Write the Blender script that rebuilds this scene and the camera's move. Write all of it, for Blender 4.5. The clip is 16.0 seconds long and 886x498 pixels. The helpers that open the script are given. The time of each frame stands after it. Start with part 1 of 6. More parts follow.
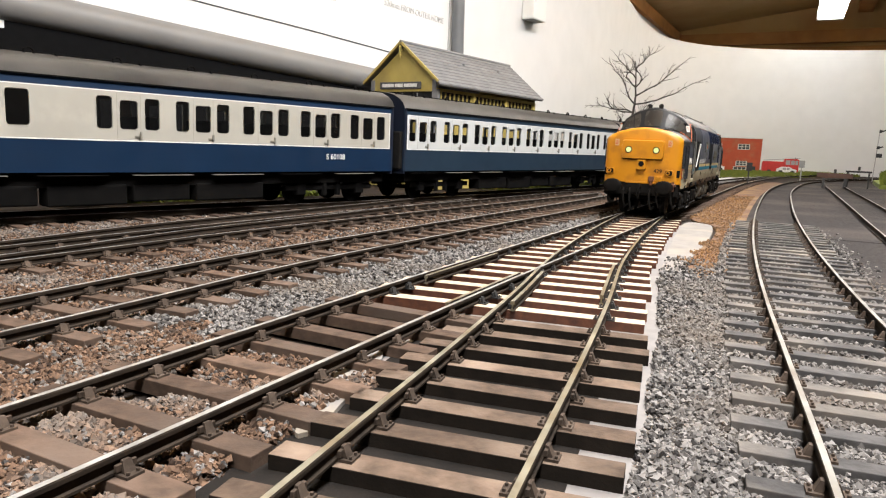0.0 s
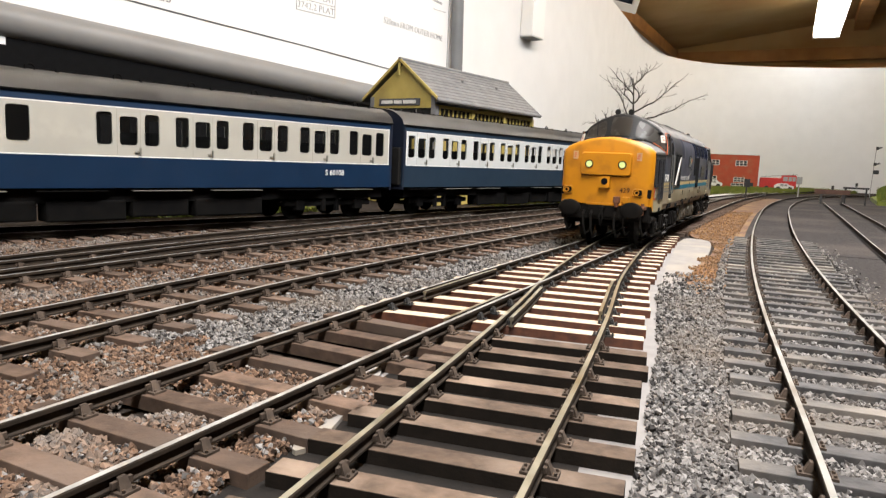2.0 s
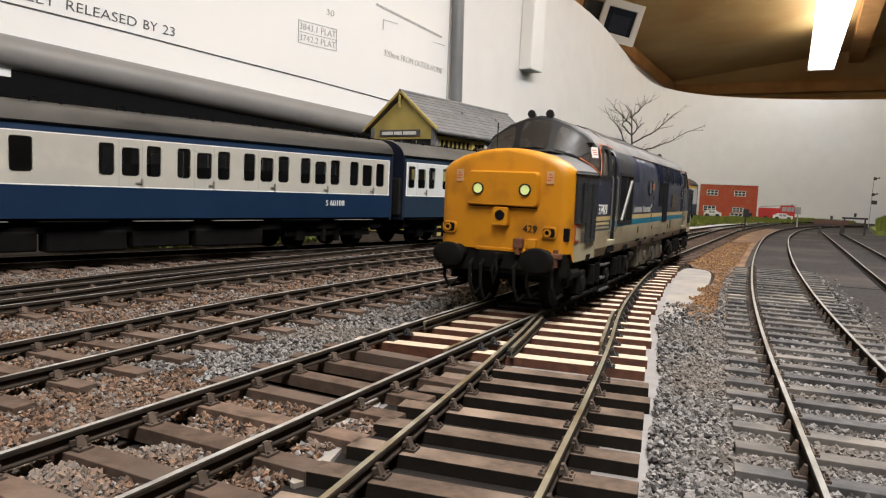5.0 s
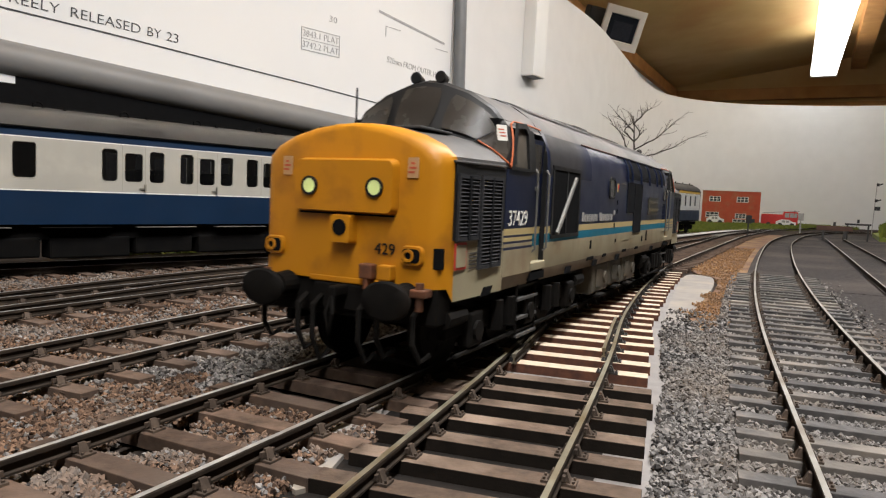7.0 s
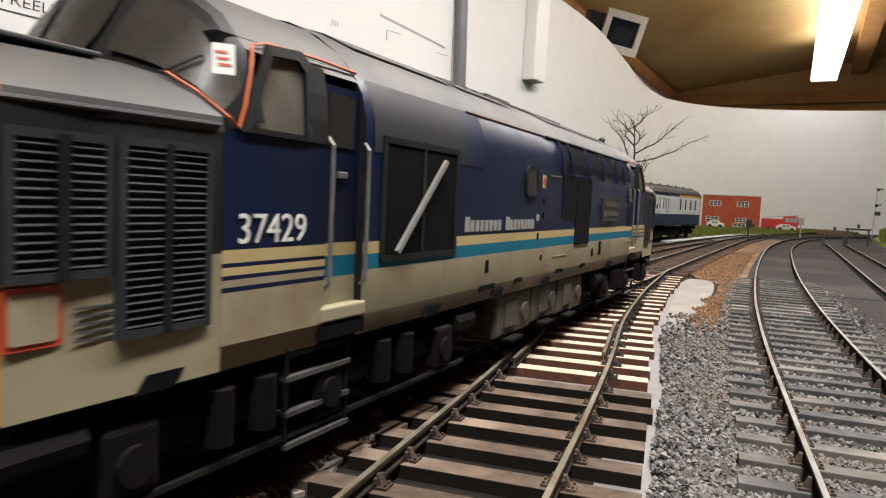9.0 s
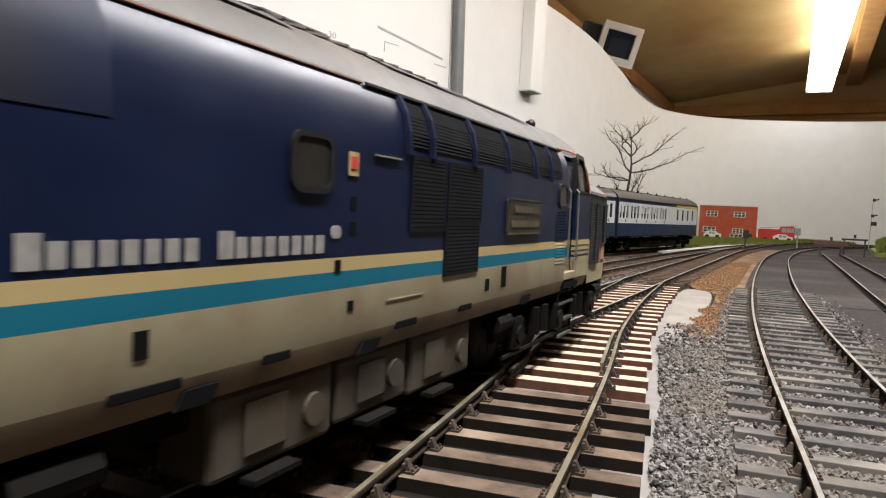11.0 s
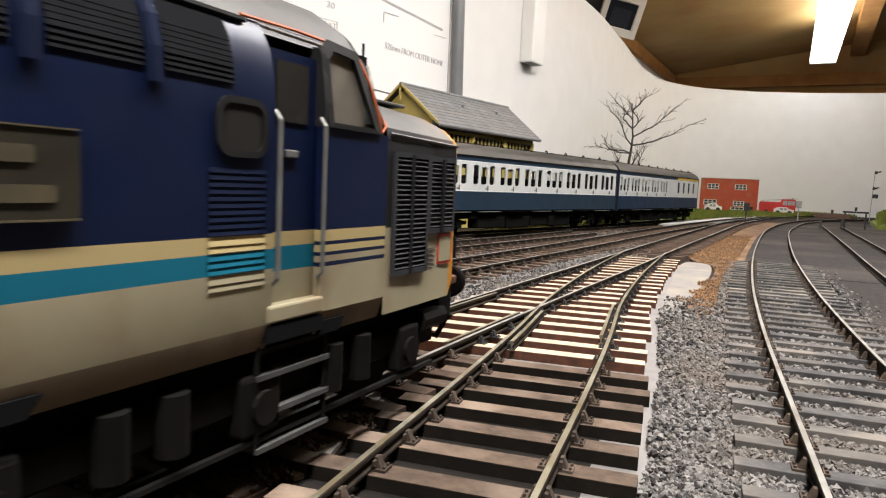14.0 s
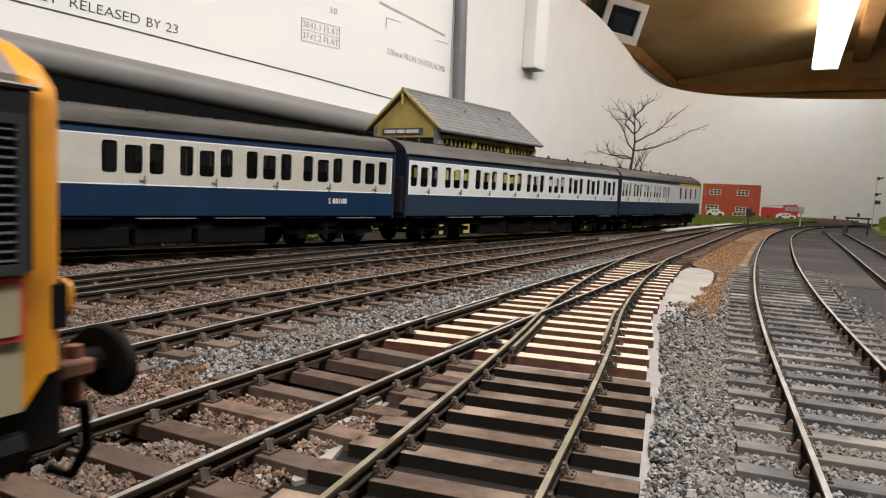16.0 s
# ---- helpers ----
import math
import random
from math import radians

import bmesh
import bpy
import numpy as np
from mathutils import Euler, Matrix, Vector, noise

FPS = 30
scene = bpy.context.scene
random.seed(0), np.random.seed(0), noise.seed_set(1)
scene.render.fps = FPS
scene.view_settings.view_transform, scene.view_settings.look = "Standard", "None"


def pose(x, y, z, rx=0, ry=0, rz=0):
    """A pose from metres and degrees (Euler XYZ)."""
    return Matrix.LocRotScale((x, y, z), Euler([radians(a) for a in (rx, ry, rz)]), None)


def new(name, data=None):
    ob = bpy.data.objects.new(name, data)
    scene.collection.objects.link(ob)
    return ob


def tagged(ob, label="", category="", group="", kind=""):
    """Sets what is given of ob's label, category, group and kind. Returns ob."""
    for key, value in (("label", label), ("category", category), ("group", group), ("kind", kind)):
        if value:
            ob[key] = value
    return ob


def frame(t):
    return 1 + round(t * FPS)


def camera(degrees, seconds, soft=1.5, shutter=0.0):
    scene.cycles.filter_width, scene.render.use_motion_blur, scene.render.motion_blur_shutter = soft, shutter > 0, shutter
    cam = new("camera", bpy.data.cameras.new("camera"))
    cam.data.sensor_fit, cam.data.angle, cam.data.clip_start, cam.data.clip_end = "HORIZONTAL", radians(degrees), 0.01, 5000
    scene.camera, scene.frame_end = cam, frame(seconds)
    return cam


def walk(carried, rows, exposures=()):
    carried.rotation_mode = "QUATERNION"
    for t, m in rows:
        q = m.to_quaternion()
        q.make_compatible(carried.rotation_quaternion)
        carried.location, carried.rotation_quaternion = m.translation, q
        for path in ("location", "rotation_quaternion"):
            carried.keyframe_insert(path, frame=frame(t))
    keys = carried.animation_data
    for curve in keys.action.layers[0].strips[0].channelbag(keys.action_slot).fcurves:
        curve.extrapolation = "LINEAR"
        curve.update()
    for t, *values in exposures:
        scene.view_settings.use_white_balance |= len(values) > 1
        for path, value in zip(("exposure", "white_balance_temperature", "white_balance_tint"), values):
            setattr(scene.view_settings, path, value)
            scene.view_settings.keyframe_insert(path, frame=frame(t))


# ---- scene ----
# All sizes below are in scale metres of the 4 mm : 1 ft model; S turns them into true metres.
S = 1 / 76.2
EYE = 2.222 * S
PATH = [
    (0.0, 81.267, -2.317, 0.339),
    (0.5, 81.109, -2.304, 0.307),
    (1.0, 80.495, -2.308, 0.28),
    (1.5, 81.322, -2.316, 0.299),
    (2.0, 82.589, -2.393, 0.238),
    (2.5, 84.343, -2.338, 0.177),
    (3.0, 84.305, -2.347, 0.223),
    (3.5, 84.678, -2.36, 0.22),
    (4.0, 84.881, -2.353, 0.21),
    (6.5, 85.494, -2.406, 0.303),
    (7.0, 85.602, -2.386, 0.434),
    (7.5, 85.617, -2.576, 0.565),
    (8.0, 85.688, -2.574, 0.561),
    (8.5, 85.831, -2.53, 0.534),
    (9.0, 85.895, -2.565, 0.459),
    (11.5, 86.879, -2.513, 0.238),
    (12.0, 86.855, -2.595, 0.545),
    (12.5, 86.548, -2.539, 0.406),
    (13.0, 85.443, -2.434, 0.371),
    (13.5, 84.466, -2.365, 0.296),
    (14.0, 84.543, -2.459, 0.272),
    (14.5, 85.417, -2.609, 0.261),
    (15.0, 85.579, -2.559, 0.325),
    (15.5, 85.066, -2.618, 0.447),
    (16.0, 84.964, -2.571, 0.437),
]
cam = camera(65.75, 16.0, soft=1.2, shutter=0.5)
walk(cam, [(t, pose(0, 0, EYE, a, b, c)) for t, a, b, c in PATH],
     exposures=[(0.0, 0.32), (1.0, 0.42), (2.2, 0.2), (3.0, -0.04), (4.0, -0.12), (7.0, -0.28), (9.0, -0.12), (12.0, -0.02), (14.3, 0.06), (16.0, -0.2)])

# ---- light ----
world = bpy.data.worlds.new("room_air")
world.use_nodes = True
world.node_tree.nodes["Background"].inputs[0].default_value = (1.0, 0.97, 0.92, 1)
world.node_tree.nodes["Background"].inputs[1].default_value = 0.012
scene.world = world
# first line is the batten in view; the second is unseen, added for foreground light
TUBE_LINES = [((74.0, 140.0), (23.0, 38.0)), ((22.0, 36.0), (-10.0, -28.0))]
TUBE_Z = 30.2


def tube_lamps():
    for (a, b), watts in zip(TUBE_LINES, (1.9, 7.0)):
        data = bpy.data.lights.new("tube_light", "AREA")
        data.shape, data.size, data.size_y = "RECTANGLE", 2.6 * S, math.dist(a, b) * S
        data.energy, data.color = watts, (0.975, 0.97, 0.985)
        ob = new("tube_light", data)
        mid = ((a[0] + b[0]) / 2 * S, (a[1] + b[1]) / 2 * S, (TUBE_Z - 1.2) * S)
        turn = -math.degrees(math.atan2(a[0] - b[0], a[1] - b[1]))
        ob.matrix_world = pose(*mid, 0, 0, turn)
        # a lamp added above each housing gives the light bare tubes throw up on the ceiling
        up = data.copy()
        up.energy = (2.0, 2.6)[watts > 5]
        ob = new("tube_light", up)
        ob.matrix_world = pose(mid[0], mid[1], (TUBE_Z + 3.7) * S, 180, 0, turn)


tube_lamps()


# ---- materials ----
def mat(name, c1, c2=None, rough=0.6, metal=0.0, scale=4.0, bump=0.0, bscale=30.0, rand=0.0, island=False, stain=None, local=False,
        stain_at=0.55, spec=0.5, stain_scale=0.7):
    """A procedural surface: two tones in noise, stains at a larger scale, relief, variation by object or by loose piece. Scales per scale metre."""
    m = bpy.data.materials.new(name)
    m.use_nodes = True
    nt = m.node_tree
    n, l = nt.nodes, nt.links
    b = n["Principled BSDF"]
    b.inputs["Metallic"].default_value = metal
    b.inputs["Specular IOR Level"].default_value = spec
    if local:
        co = n.new("ShaderNodeTexCoord").outputs["Object"]
    else:
        co = n.new("ShaderNodeNewGeometry").outputs["Position"]
    c2 = c2 or tuple(v * 0.75 for v in c1)

    def noise_at(k, detail=6):
        t = n.new("ShaderNodeTexNoise")
        t.inputs["Scale"].default_value = k / S
        t.inputs["Detail"].default_value = detail
        l.new(co, t.inputs["Vector"])
        return t.outputs["Fac"]

    def mix(f, a, c):
        x = n.new("ShaderNodeMix")
        x.data_type = "RGBA"
        l.new(f, x.inputs[0])
        for sock, v in ((x.inputs[6], a), (x.inputs[7], c)):
            if isinstance(v, tuple):
                sock.default_value = (*v, 1)
            else:
                l.new(v, sock)
        return x.outputs[2]

    def ramp(f, lo, hi):
        r = n.new("ShaderNodeMapRange")
        r.inputs[1].default_value, r.inputs[2].default_value = lo, hi
        l.new(f, r.inputs[0])
        return r.outputs[0]

    if island:
        f = n.new("ShaderNodeNewGeometry").outputs["Random Per Island"]
    else:
        f = ramp(noise_at(scale), 0.3, 0.7)
    col = mix(f, c1, c2)
    if stain:
        col = mix(ramp(noise_at(stain_scale), stain_at - 0.08, stain_at + 0.12), col, stain)
    if rand:
        h = n.new("ShaderNodeHueSaturation")
        r = n.new("ShaderNodeMapRange")
        r.inputs[3].default_value, r.inputs[4].default_value = 1 - rand, 1 + rand
        l.new(n.new("ShaderNodeObjectInfo").outputs["Random"], r.inputs[0])
        l.new(r.outputs[0], h.inputs["Value"])
        l.new(col, h.inputs["Color"])
        col = h.outputs[0]
    l.new(col, b.inputs["Base Color"])
    rr = n.new("ShaderNodeMapRange")
    rr.inputs[3].default_value, rr.inputs[4].default_value = max(0.04, rough - 0.1), min(1, rough + 0.12)
    l.new(noise_at(scale * 2.3), rr.inputs[0])
    l.new(rr.outputs[0], b.inputs["Roughness"])
    if bump:
        bp = n.new("ShaderNodeBump")
        bp.inputs["Strength"].default_value = bump
        bp.inputs["Distance"].default_value = 0.02 * S
        l.new(noise_at(bscale), bp.inputs["Height"])
        l.new(bp.outputs[0], b.inputs["Normal"])
    return m


def glow(name, c, strength):
    m = mat(name, c, rough=0.3)
    b = m.node_tree.nodes["Principled BSDF"]
    b.inputs["Emission Color"].default_value = (*c, 1)
    b.inputs["Emission Strength"].default_value = strength
    return m


def glass_mat(name, c, rough=0.08):
    m = mat(name, c, rough=rough)
    b = m.node_tree.nodes["Principled BSDF"]
    b.inputs["Transmission Weight"].default_value = 0.75
    b.inputs["IOR"].default_value = 1.45
    return m


M = dict(
    wall=mat("white_painted_board", (0.71, 0.71, 0.705), (0.675, 0.675, 0.67), 0.75, scale=0.5, bump=0.05, bscale=8),
    paper=mat("plan_paper", (0.745, 0.745, 0.74), (0.72, 0.72, 0.715), 0.7, scale=0.2),
    ink=mat("plan_ink", (0.06, 0.06, 0.065), rough=0.8),
    faded_ink=mat("faded_ink", (0.42, 0.42, 0.42), rough=0.8),
    ply=mat("plywood_ceiling", (0.66, 0.47, 0.20), (0.54, 0.35, 0.125), 0.6, scale=0.08, bump=0.1, bscale=2, stain=(0.5, 0.27, 0.09), stain_scale=0.05),
    timber=mat("pine_beam", (0.55, 0.29, 0.09), (0.42, 0.2, 0.06), 0.6, scale=0.3, bump=0.1, bscale=4),
    black_and_shade=mat("black_parts_and_shade", (0.008, 0.008, 0.0085), rough=0.9, spec=0.03),
    steel=mat("worn_rail_head", (0.58, 0.57, 0.545), (0.28, 0.26, 0.235), 0.34, 0.65, scale=2.6, stain=(0.20, 0.15, 0.10), stain_scale=0.9, stain_at=0.62),
    siding_steel=mat("dull_siding_rail_head", (0.23, 0.22, 0.20), (0.12, 0.108, 0.09), 0.55, 0.5, scale=2.2, stain=(0.11, 0.085, 0.06), stain_scale=0.7, stain_at=0.55),
    brass=mat("nickel_brass_rail_head", (0.48, 0.445, 0.34), (0.24, 0.205, 0.14), 0.32, 0.7, scale=2.4, stain=(0.22, 0.155, 0.07), stain_scale=0.8, stain_at=0.56),
    rail_side=mat("rusty_rail_web", (0.035, 0.026, 0.019), (0.02, 0.016, 0.013), 0.8, scale=5, bump=0.2, spec=0.05),
    chair=mat("rusty_rail_chair", (0.085, 0.062, 0.047), (0.04, 0.03, 0.023), 0.75, scale=9, bump=0.2, rand=0.3, spec=0.12),
    chair_black=mat("black_plastic_chair", (0.02, 0.02, 0.021), (0.03, 0.028, 0.025), 0.45, scale=9),
    sleeper=mat("weathered_wooden_sleeper", (0.115, 0.076, 0.055), (0.054, 0.037, 0.027), 0.85, scale=5, bump=0.5, bscale=14, rand=0.25, stain=(0.10, 0.073, 0.057), spec=0.12),
    sleeper_grey=mat("grey_sleeper", (0.085, 0.08, 0.078), (0.046, 0.044, 0.043), 0.85, scale=5, bump=0.5, bscale=14, rand=0.25, stain=(0.17, 0.15, 0.13), spec=0.12),
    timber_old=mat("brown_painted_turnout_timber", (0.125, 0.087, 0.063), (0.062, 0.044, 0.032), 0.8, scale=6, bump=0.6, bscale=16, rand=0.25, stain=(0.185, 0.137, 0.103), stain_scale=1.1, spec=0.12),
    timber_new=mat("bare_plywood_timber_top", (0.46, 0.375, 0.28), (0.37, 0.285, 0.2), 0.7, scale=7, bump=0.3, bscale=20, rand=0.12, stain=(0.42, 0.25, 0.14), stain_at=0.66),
    # near-black sides: the shade between the old timbers is in this colour
    timber_old_shade=mat("timber_side_shade", (0.018, 0.014, 0.011), (0.012, 0.010, 0.008), 0.95, scale=6, bump=0.3, spec=0.04),
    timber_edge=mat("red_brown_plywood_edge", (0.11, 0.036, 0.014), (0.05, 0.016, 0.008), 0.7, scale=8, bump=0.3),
    stone_grey=mat("grey_ballast", (0.245, 0.23, 0.217), (0.018, 0.016, 0.0155), 0.9, island=True, stain=(0.145, 0.122, 0.102), stain_scale=0.35, stain_at=0.57, spec=0.12),
    stone_brown=mat("rusty_brown_ballast", (0.19, 0.118, 0.078), (0.024, 0.016, 0.012), 0.9, island=True, stain=(0.17, 0.145, 0.125), stain_scale=0.6, stain_at=0.58, spec=0.12),
    earth_grain=mat("earth_grains", (0.30, 0.16, 0.06), (0.09, 0.045, 0.02), 0.95, island=True, stain=(0.125, 0.072, 0.036), stain_scale=0.3, stain_at=0.55),
    bed=mat("ballast_bed", (0.045, 0.035, 0.028), (0.022, 0.018, 0.016), 0.95, scale=7, bump=0.8, bscale=9, spec=0.05),
    board=mat("grey_white_painted_baseboard", (0.20, 0.186, 0.176), (0.155, 0.143, 0.137), 0.8, scale=2.5, bump=0.25, bscale=12, stain=(0.26, 0.22, 0.19), stain_at=0.62),
    shade_sheet=mat("near_black_shade", (0.02, 0.017, 0.015), (0.013, 0.012, 0.011), 0.95, scale=3, bump=0.3, spec=0.04),
    plaster=mat("pale_filler_patch", (0.22, 0.20, 0.18), (0.17, 0.155, 0.142), 0.8, scale=2, bump=0.3, bscale=8, stain=(0.26, 0.225, 0.18)),
    earth=mat("orange_brown_earth", (0.15, 0.073, 0.033), (0.07, 0.036, 0.02), 0.95, scale=9, bump=0.8, bscale=14, stain=(0.21, 0.125, 0.05), stain_scale=0.5, stain_at=0.56),
    ash=mat("dark_ash_yard", (0.046, 0.041, 0.039), (0.019, 0.0165, 0.0155), 0.95, scale=11, bump=0.9, bscale=14, stain=(0.06, 0.05, 0.045), stain_scale=0.2, spec=0.1),
    grass=mat("bright_green_static_grass", (0.17, 0.19, 0.022), (0.08, 0.11, 0.013), 0.9, island=True),
    path=mat("pale_concrete_edging", (0.5, 0.49, 0.46), (0.42, 0.41, 0.39), 0.8, scale=2),
)


# ---- mesh helpers, in scale metres ----
def finish(name, bm, mats, parent=None, label="", m=None, smooth=False):
    if m is not None:
        bm.transform(m)
    bmesh.ops.recalc_face_normals(bm, faces=bm.faces)
    bm.transform(Matrix.Diagonal((S, S, S, 1)))
    me = bpy.data.meshes.new(name)
    bm.to_mesh(me)
    bm.free()
    for x in (mats if isinstance(mats, (list, tuple)) else [mats]):
        me.materials.append(x)
    if smooth:
        me.polygons.foreach_set("use_smooth", [True] * len(me.polygons))
        me.set_sharp_from_angle(angle=radians(35))
    ob = new(name, me)
    if parent is not None:
        ob.parent = parent
    if label:
        ob["label"] = label
    return ob


def part(name, bm, material, parent, label="", m=None, smooth=False):
    return finish(name, bm, material, parent, label, m, smooth)


def only_mesh(ob):
    me = ob.data
    bpy.data.objects.remove(ob)
    return me


def share(name, me, parent, m):
    """Another piece on the same mesh, at the pose m (scale metres)."""
    o = new(name, me)
    o.parent = parent
    m = m.copy()
    m.translation = m.translation * S
    o.matrix_basis = m
    return o


def thing(name, x=0, y=0, z=0, turn=0, **tags):
    ob = new(name)
    ob.empty_display_size = 0.01
    ob.matrix_basis = pose(x * S, y * S, z * S, 0, 0, turn)
    return tagged(ob, **tags)


def B():
    return bmesh.new()


def box(bm, x0, y0, z0, x1, y1, z1, bevel=0.0, mi=0):
    vs = [bm.verts.new((x, y, z)) for x in (x0, x1) for y in (y0, y1) for z in (z0, z1)]
    fs = [bm.faces.new([vs[i] for i in q]) for q in ((0, 1, 3, 2), (4, 6, 7, 5), (0, 4, 5, 1), (2, 3, 7, 6), (0, 2, 6, 4), (1, 5, 7, 3))]
    for f in fs:
        f.material_index = mi
    if bevel:
        es = list({e for f in fs for e in f.edges})
        bmesh.ops.recalc_face_normals(bm, faces=fs)
        r = bmesh.ops.bevel(bm, geom=es, offset=bevel, segments=2, affect="EDGES", profile=0.5)
        for f in r["faces"]:
            f.material_index = mi
    return bm


def cyl(bm, p, q, r, seg=10, r2=None, caps=True, mi=0):
    p, q = Vector(p), Vector(q)
    d = (q - p).normalized()
    a = d.orthogonal().normalized()
    b = d.cross(a)
    r2 = r if r2 is None else r2
    ring = [[bm.verts.new(c + (a * math.cos(6.28319 * i / seg) + b * math.sin(6.28319 * i / seg)) * k) for i in range(seg)] for c, k in ((p, r), (q, r2))]
    for i in range(seg):
        bm.faces.new((ring[0][i], ring[0][(i + 1) % seg], ring[1][(i + 1) % seg], ring[1][i])).material_index = mi
    if caps:
        bm.faces.new(ring[0][::-1]).material_index = mi
        bm.faces.new(ring[1]).material_index = mi
    return bm


def tube(bm, pts, r, seg=6):
    """One bent rod through the points."""
    pts = [Vector(p) for p in pts]
    rings, a = [], None
    for i, p in enumerate(pts):
        d = (pts[min(i + 1, len(pts) - 1)] - pts[max(i - 1, 0)]).normalized()
        a = d.orthogonal() if a is None else a - d * a.dot(d)
        a = a.normalized() if a.length > 1e-6 else d.orthogonal().normalized()
        c = d.cross(a)
        rings.append([p + (a * math.cos(6.28319 * k / seg) + c * math.sin(6.28319 * k / seg)) * r for k in range(seg)])
    vs = loft(bm, rings, True)
    bm.faces.new(vs[0][::-1])
    bm.faces.new(vs[-1])
    return bm


def prism(bm, poly, z0, z1, mi=0):
    """A plan polygon raised from z0 to z1."""
    lo = [bm.verts.new((x, y, z0)) for x, y in poly]
    hi = [bm.verts.new((x, y, z1)) for x, y in poly]
    n = len(poly)
    for i in range(n):
        bm.faces.new((lo[i], lo[(i + 1) % n], hi[(i + 1) % n], hi[i])).material_index = mi
    bm.faces.new(hi).material_index = mi
    bm.faces.new(lo[::-1]).material_index = mi
    return bm


def loft(bm, rings, closed=False, mi=None):
    """Quads between rings of equal length; mi(i, j) gives the material of the face between ring i and i+1 at j."""
    vs = [[bm.verts.new(p) for p in r] for r in rings]
    n = len(rings[0])
    for i in range(len(vs) - 1):
        for j in range(n if closed else n - 1):
            f = bm.faces.new((vs[i][j], vs[i][(j + 1) % n], vs[i + 1][(j + 1) % n], vs[i + 1][j]))
            if mi:
                f.material_index = mi(i, j)
    return vs


def lettering(body, size, depth=0.01, thin=False):
    """A bmesh of the built-in font: x along the line, y up, centred, in scale metres."""
    cu = bpy.data.curves.new("lettering", "FONT")
    cu.body, cu.size, cu.extrude, cu.align_x, cu.align_y = body, size, depth / 2, "CENTER", "CENTER"
    cu.resolution_u = 3
    cu.offset = -0.012 * size if thin else 0.0
    ob = new("lettering", cu)
    me = bpy.data.meshes.new_from_object(ob.evaluated_get(bpy.context.evaluated_depsgraph_get()))
    bpy.data.objects.remove(ob)
    bm = bmesh.new()
    bm.from_mesh(me)
    bpy.data.meshes.remove(me)
    return bm


def axes(o, x, y, z):
    """The pose with the given origin and axes."""
    m = Matrix((x, y, z)).transposed().to_4x4()
    m.translation = o
    return m


class Line:
    """A smooth plan line through points, by distance along it."""

    def __init__(self, pts, step=0.25):
        p = np.array(pts, float)
        d = np.r_[0, np.cumsum(np.hypot(*np.diff(p, axis=0).T))]
        m = np.gradient(p, d, axis=0)
        s = np.arange(0, d[-1], step)
        k = np.clip(np.searchsorted(d, s, side="right") - 1, 0, len(d) - 2)
        h = (d[k + 1] - d[k])[:, None]
        t = (s[:, None] - d[k][:, None]) / h
        q = (2 * t**3 - 3 * t**2 + 1) * p[k] + (t**3 - 2 * t**2 + t) * h * m[k] + (-2 * t**3 + 3 * t**2) * p[k + 1] + (t**3 - t**2) * h * m[k + 1]
        self.p = q
        self.s = np.r_[0, np.cumsum(np.hypot(*np.diff(q, axis=0).T))]
        self.length = self.s[-1]

    def at(self, s):
        x, y = np.interp(s, self.s, self.p[:, 0]), np.interp(s, self.s, self.p[:, 1])
        e = 0.6
        x0, y0 = np.interp(s - e, self.s, self.p[:, 0]), np.interp(s - e, self.s, self.p[:, 1])
        x1, y1 = np.interp(s + e, self.s, self.p[:, 0]), np.interp(s + e, self.s, self.p[:, 1])
        h = math.atan2(x1 - x0, y1 - y0)
        return float(x), float(y), h

    def side(self, s, off):
        x, y, h = self.at(s)
        return x + off * math.cos(h), y - off * math.sin(h), h

    def s_of_y(self, y):
        return float(np.interp(y, self.p[:, 1], self.s))


# ---- track ----
HALF = 0.715
LINES = dict(
    A=Line([(-16, -20), (-11.2, -10.5), (-7.0, -3.6), (-3.44, 3.66), (-0.63, 9.42), (5.7, 21.88), (9.6, 29.6), (14.2, 38.5), (27.0, 62.5), (44, 88), (60, 104)]),
    B=Line([(-2.9, -4.0), (-1.3, 1.0), (0.08, 5.07), (0.99, 7.71), (1.87, 10.39), (2.83, 13.52), (4.29, 17.59), (7.83, 26.3)]),
    C=Line([(0.4, -4), (1.9, 0.3), (3.68, 4.8), (4.75, 7.6), (5.68, 10.02), (7.9, 15.48), (10.77, 22.03), (16.05, 33.3), (25.8, 52.4), (33.9, 65.7), (46, 80), (64, 93)]),
    D=Line([(-9.5, -1), (-4.95, 8.6), (-3.4, 12.1), (-0.38, 17.66), (3.8, 25.06), (13.2, 41.9), (24, 60), (40, 84)]),
    E=Line([(-16, -3), (-9.6, 8.6), (-7.47, 12.55), (-6.38, 14.64), (-3.57, 19.4), (1.93, 28.0), (7.5, 36.6)]),
    F=Line([(-14, 0), (-9.7, 9.0), (-7.86, 13.15), (-6.84, 15.66), (-3.87, 21.16), (0.6, 29.5)]),
    G=Line([(8.5, 9.0), (14.5, 21.3), (21.6, 35.5), (33.3, 59.0)]),
    H=Line([(-22, 4.5), (-16.07, 11.44), (-3.08, 26.65), (9.1, 42.3), (20.1, 58.9), (33, 78), (52, 98)]),
)
RAIL = [(-0.026, 0), (0.026, 0), (0.033, -0.012), (0.033, -0.045), (0.012, -0.06), (0.012, -0.115), (0.034, -0.128), (0.034, -0.148), (-0.034, -0.148), (-0.034, -0.128), (-0.012, -0.115), (-0.012, -0.06), (-0.033, -0.045), (-0.033, -0.012)]


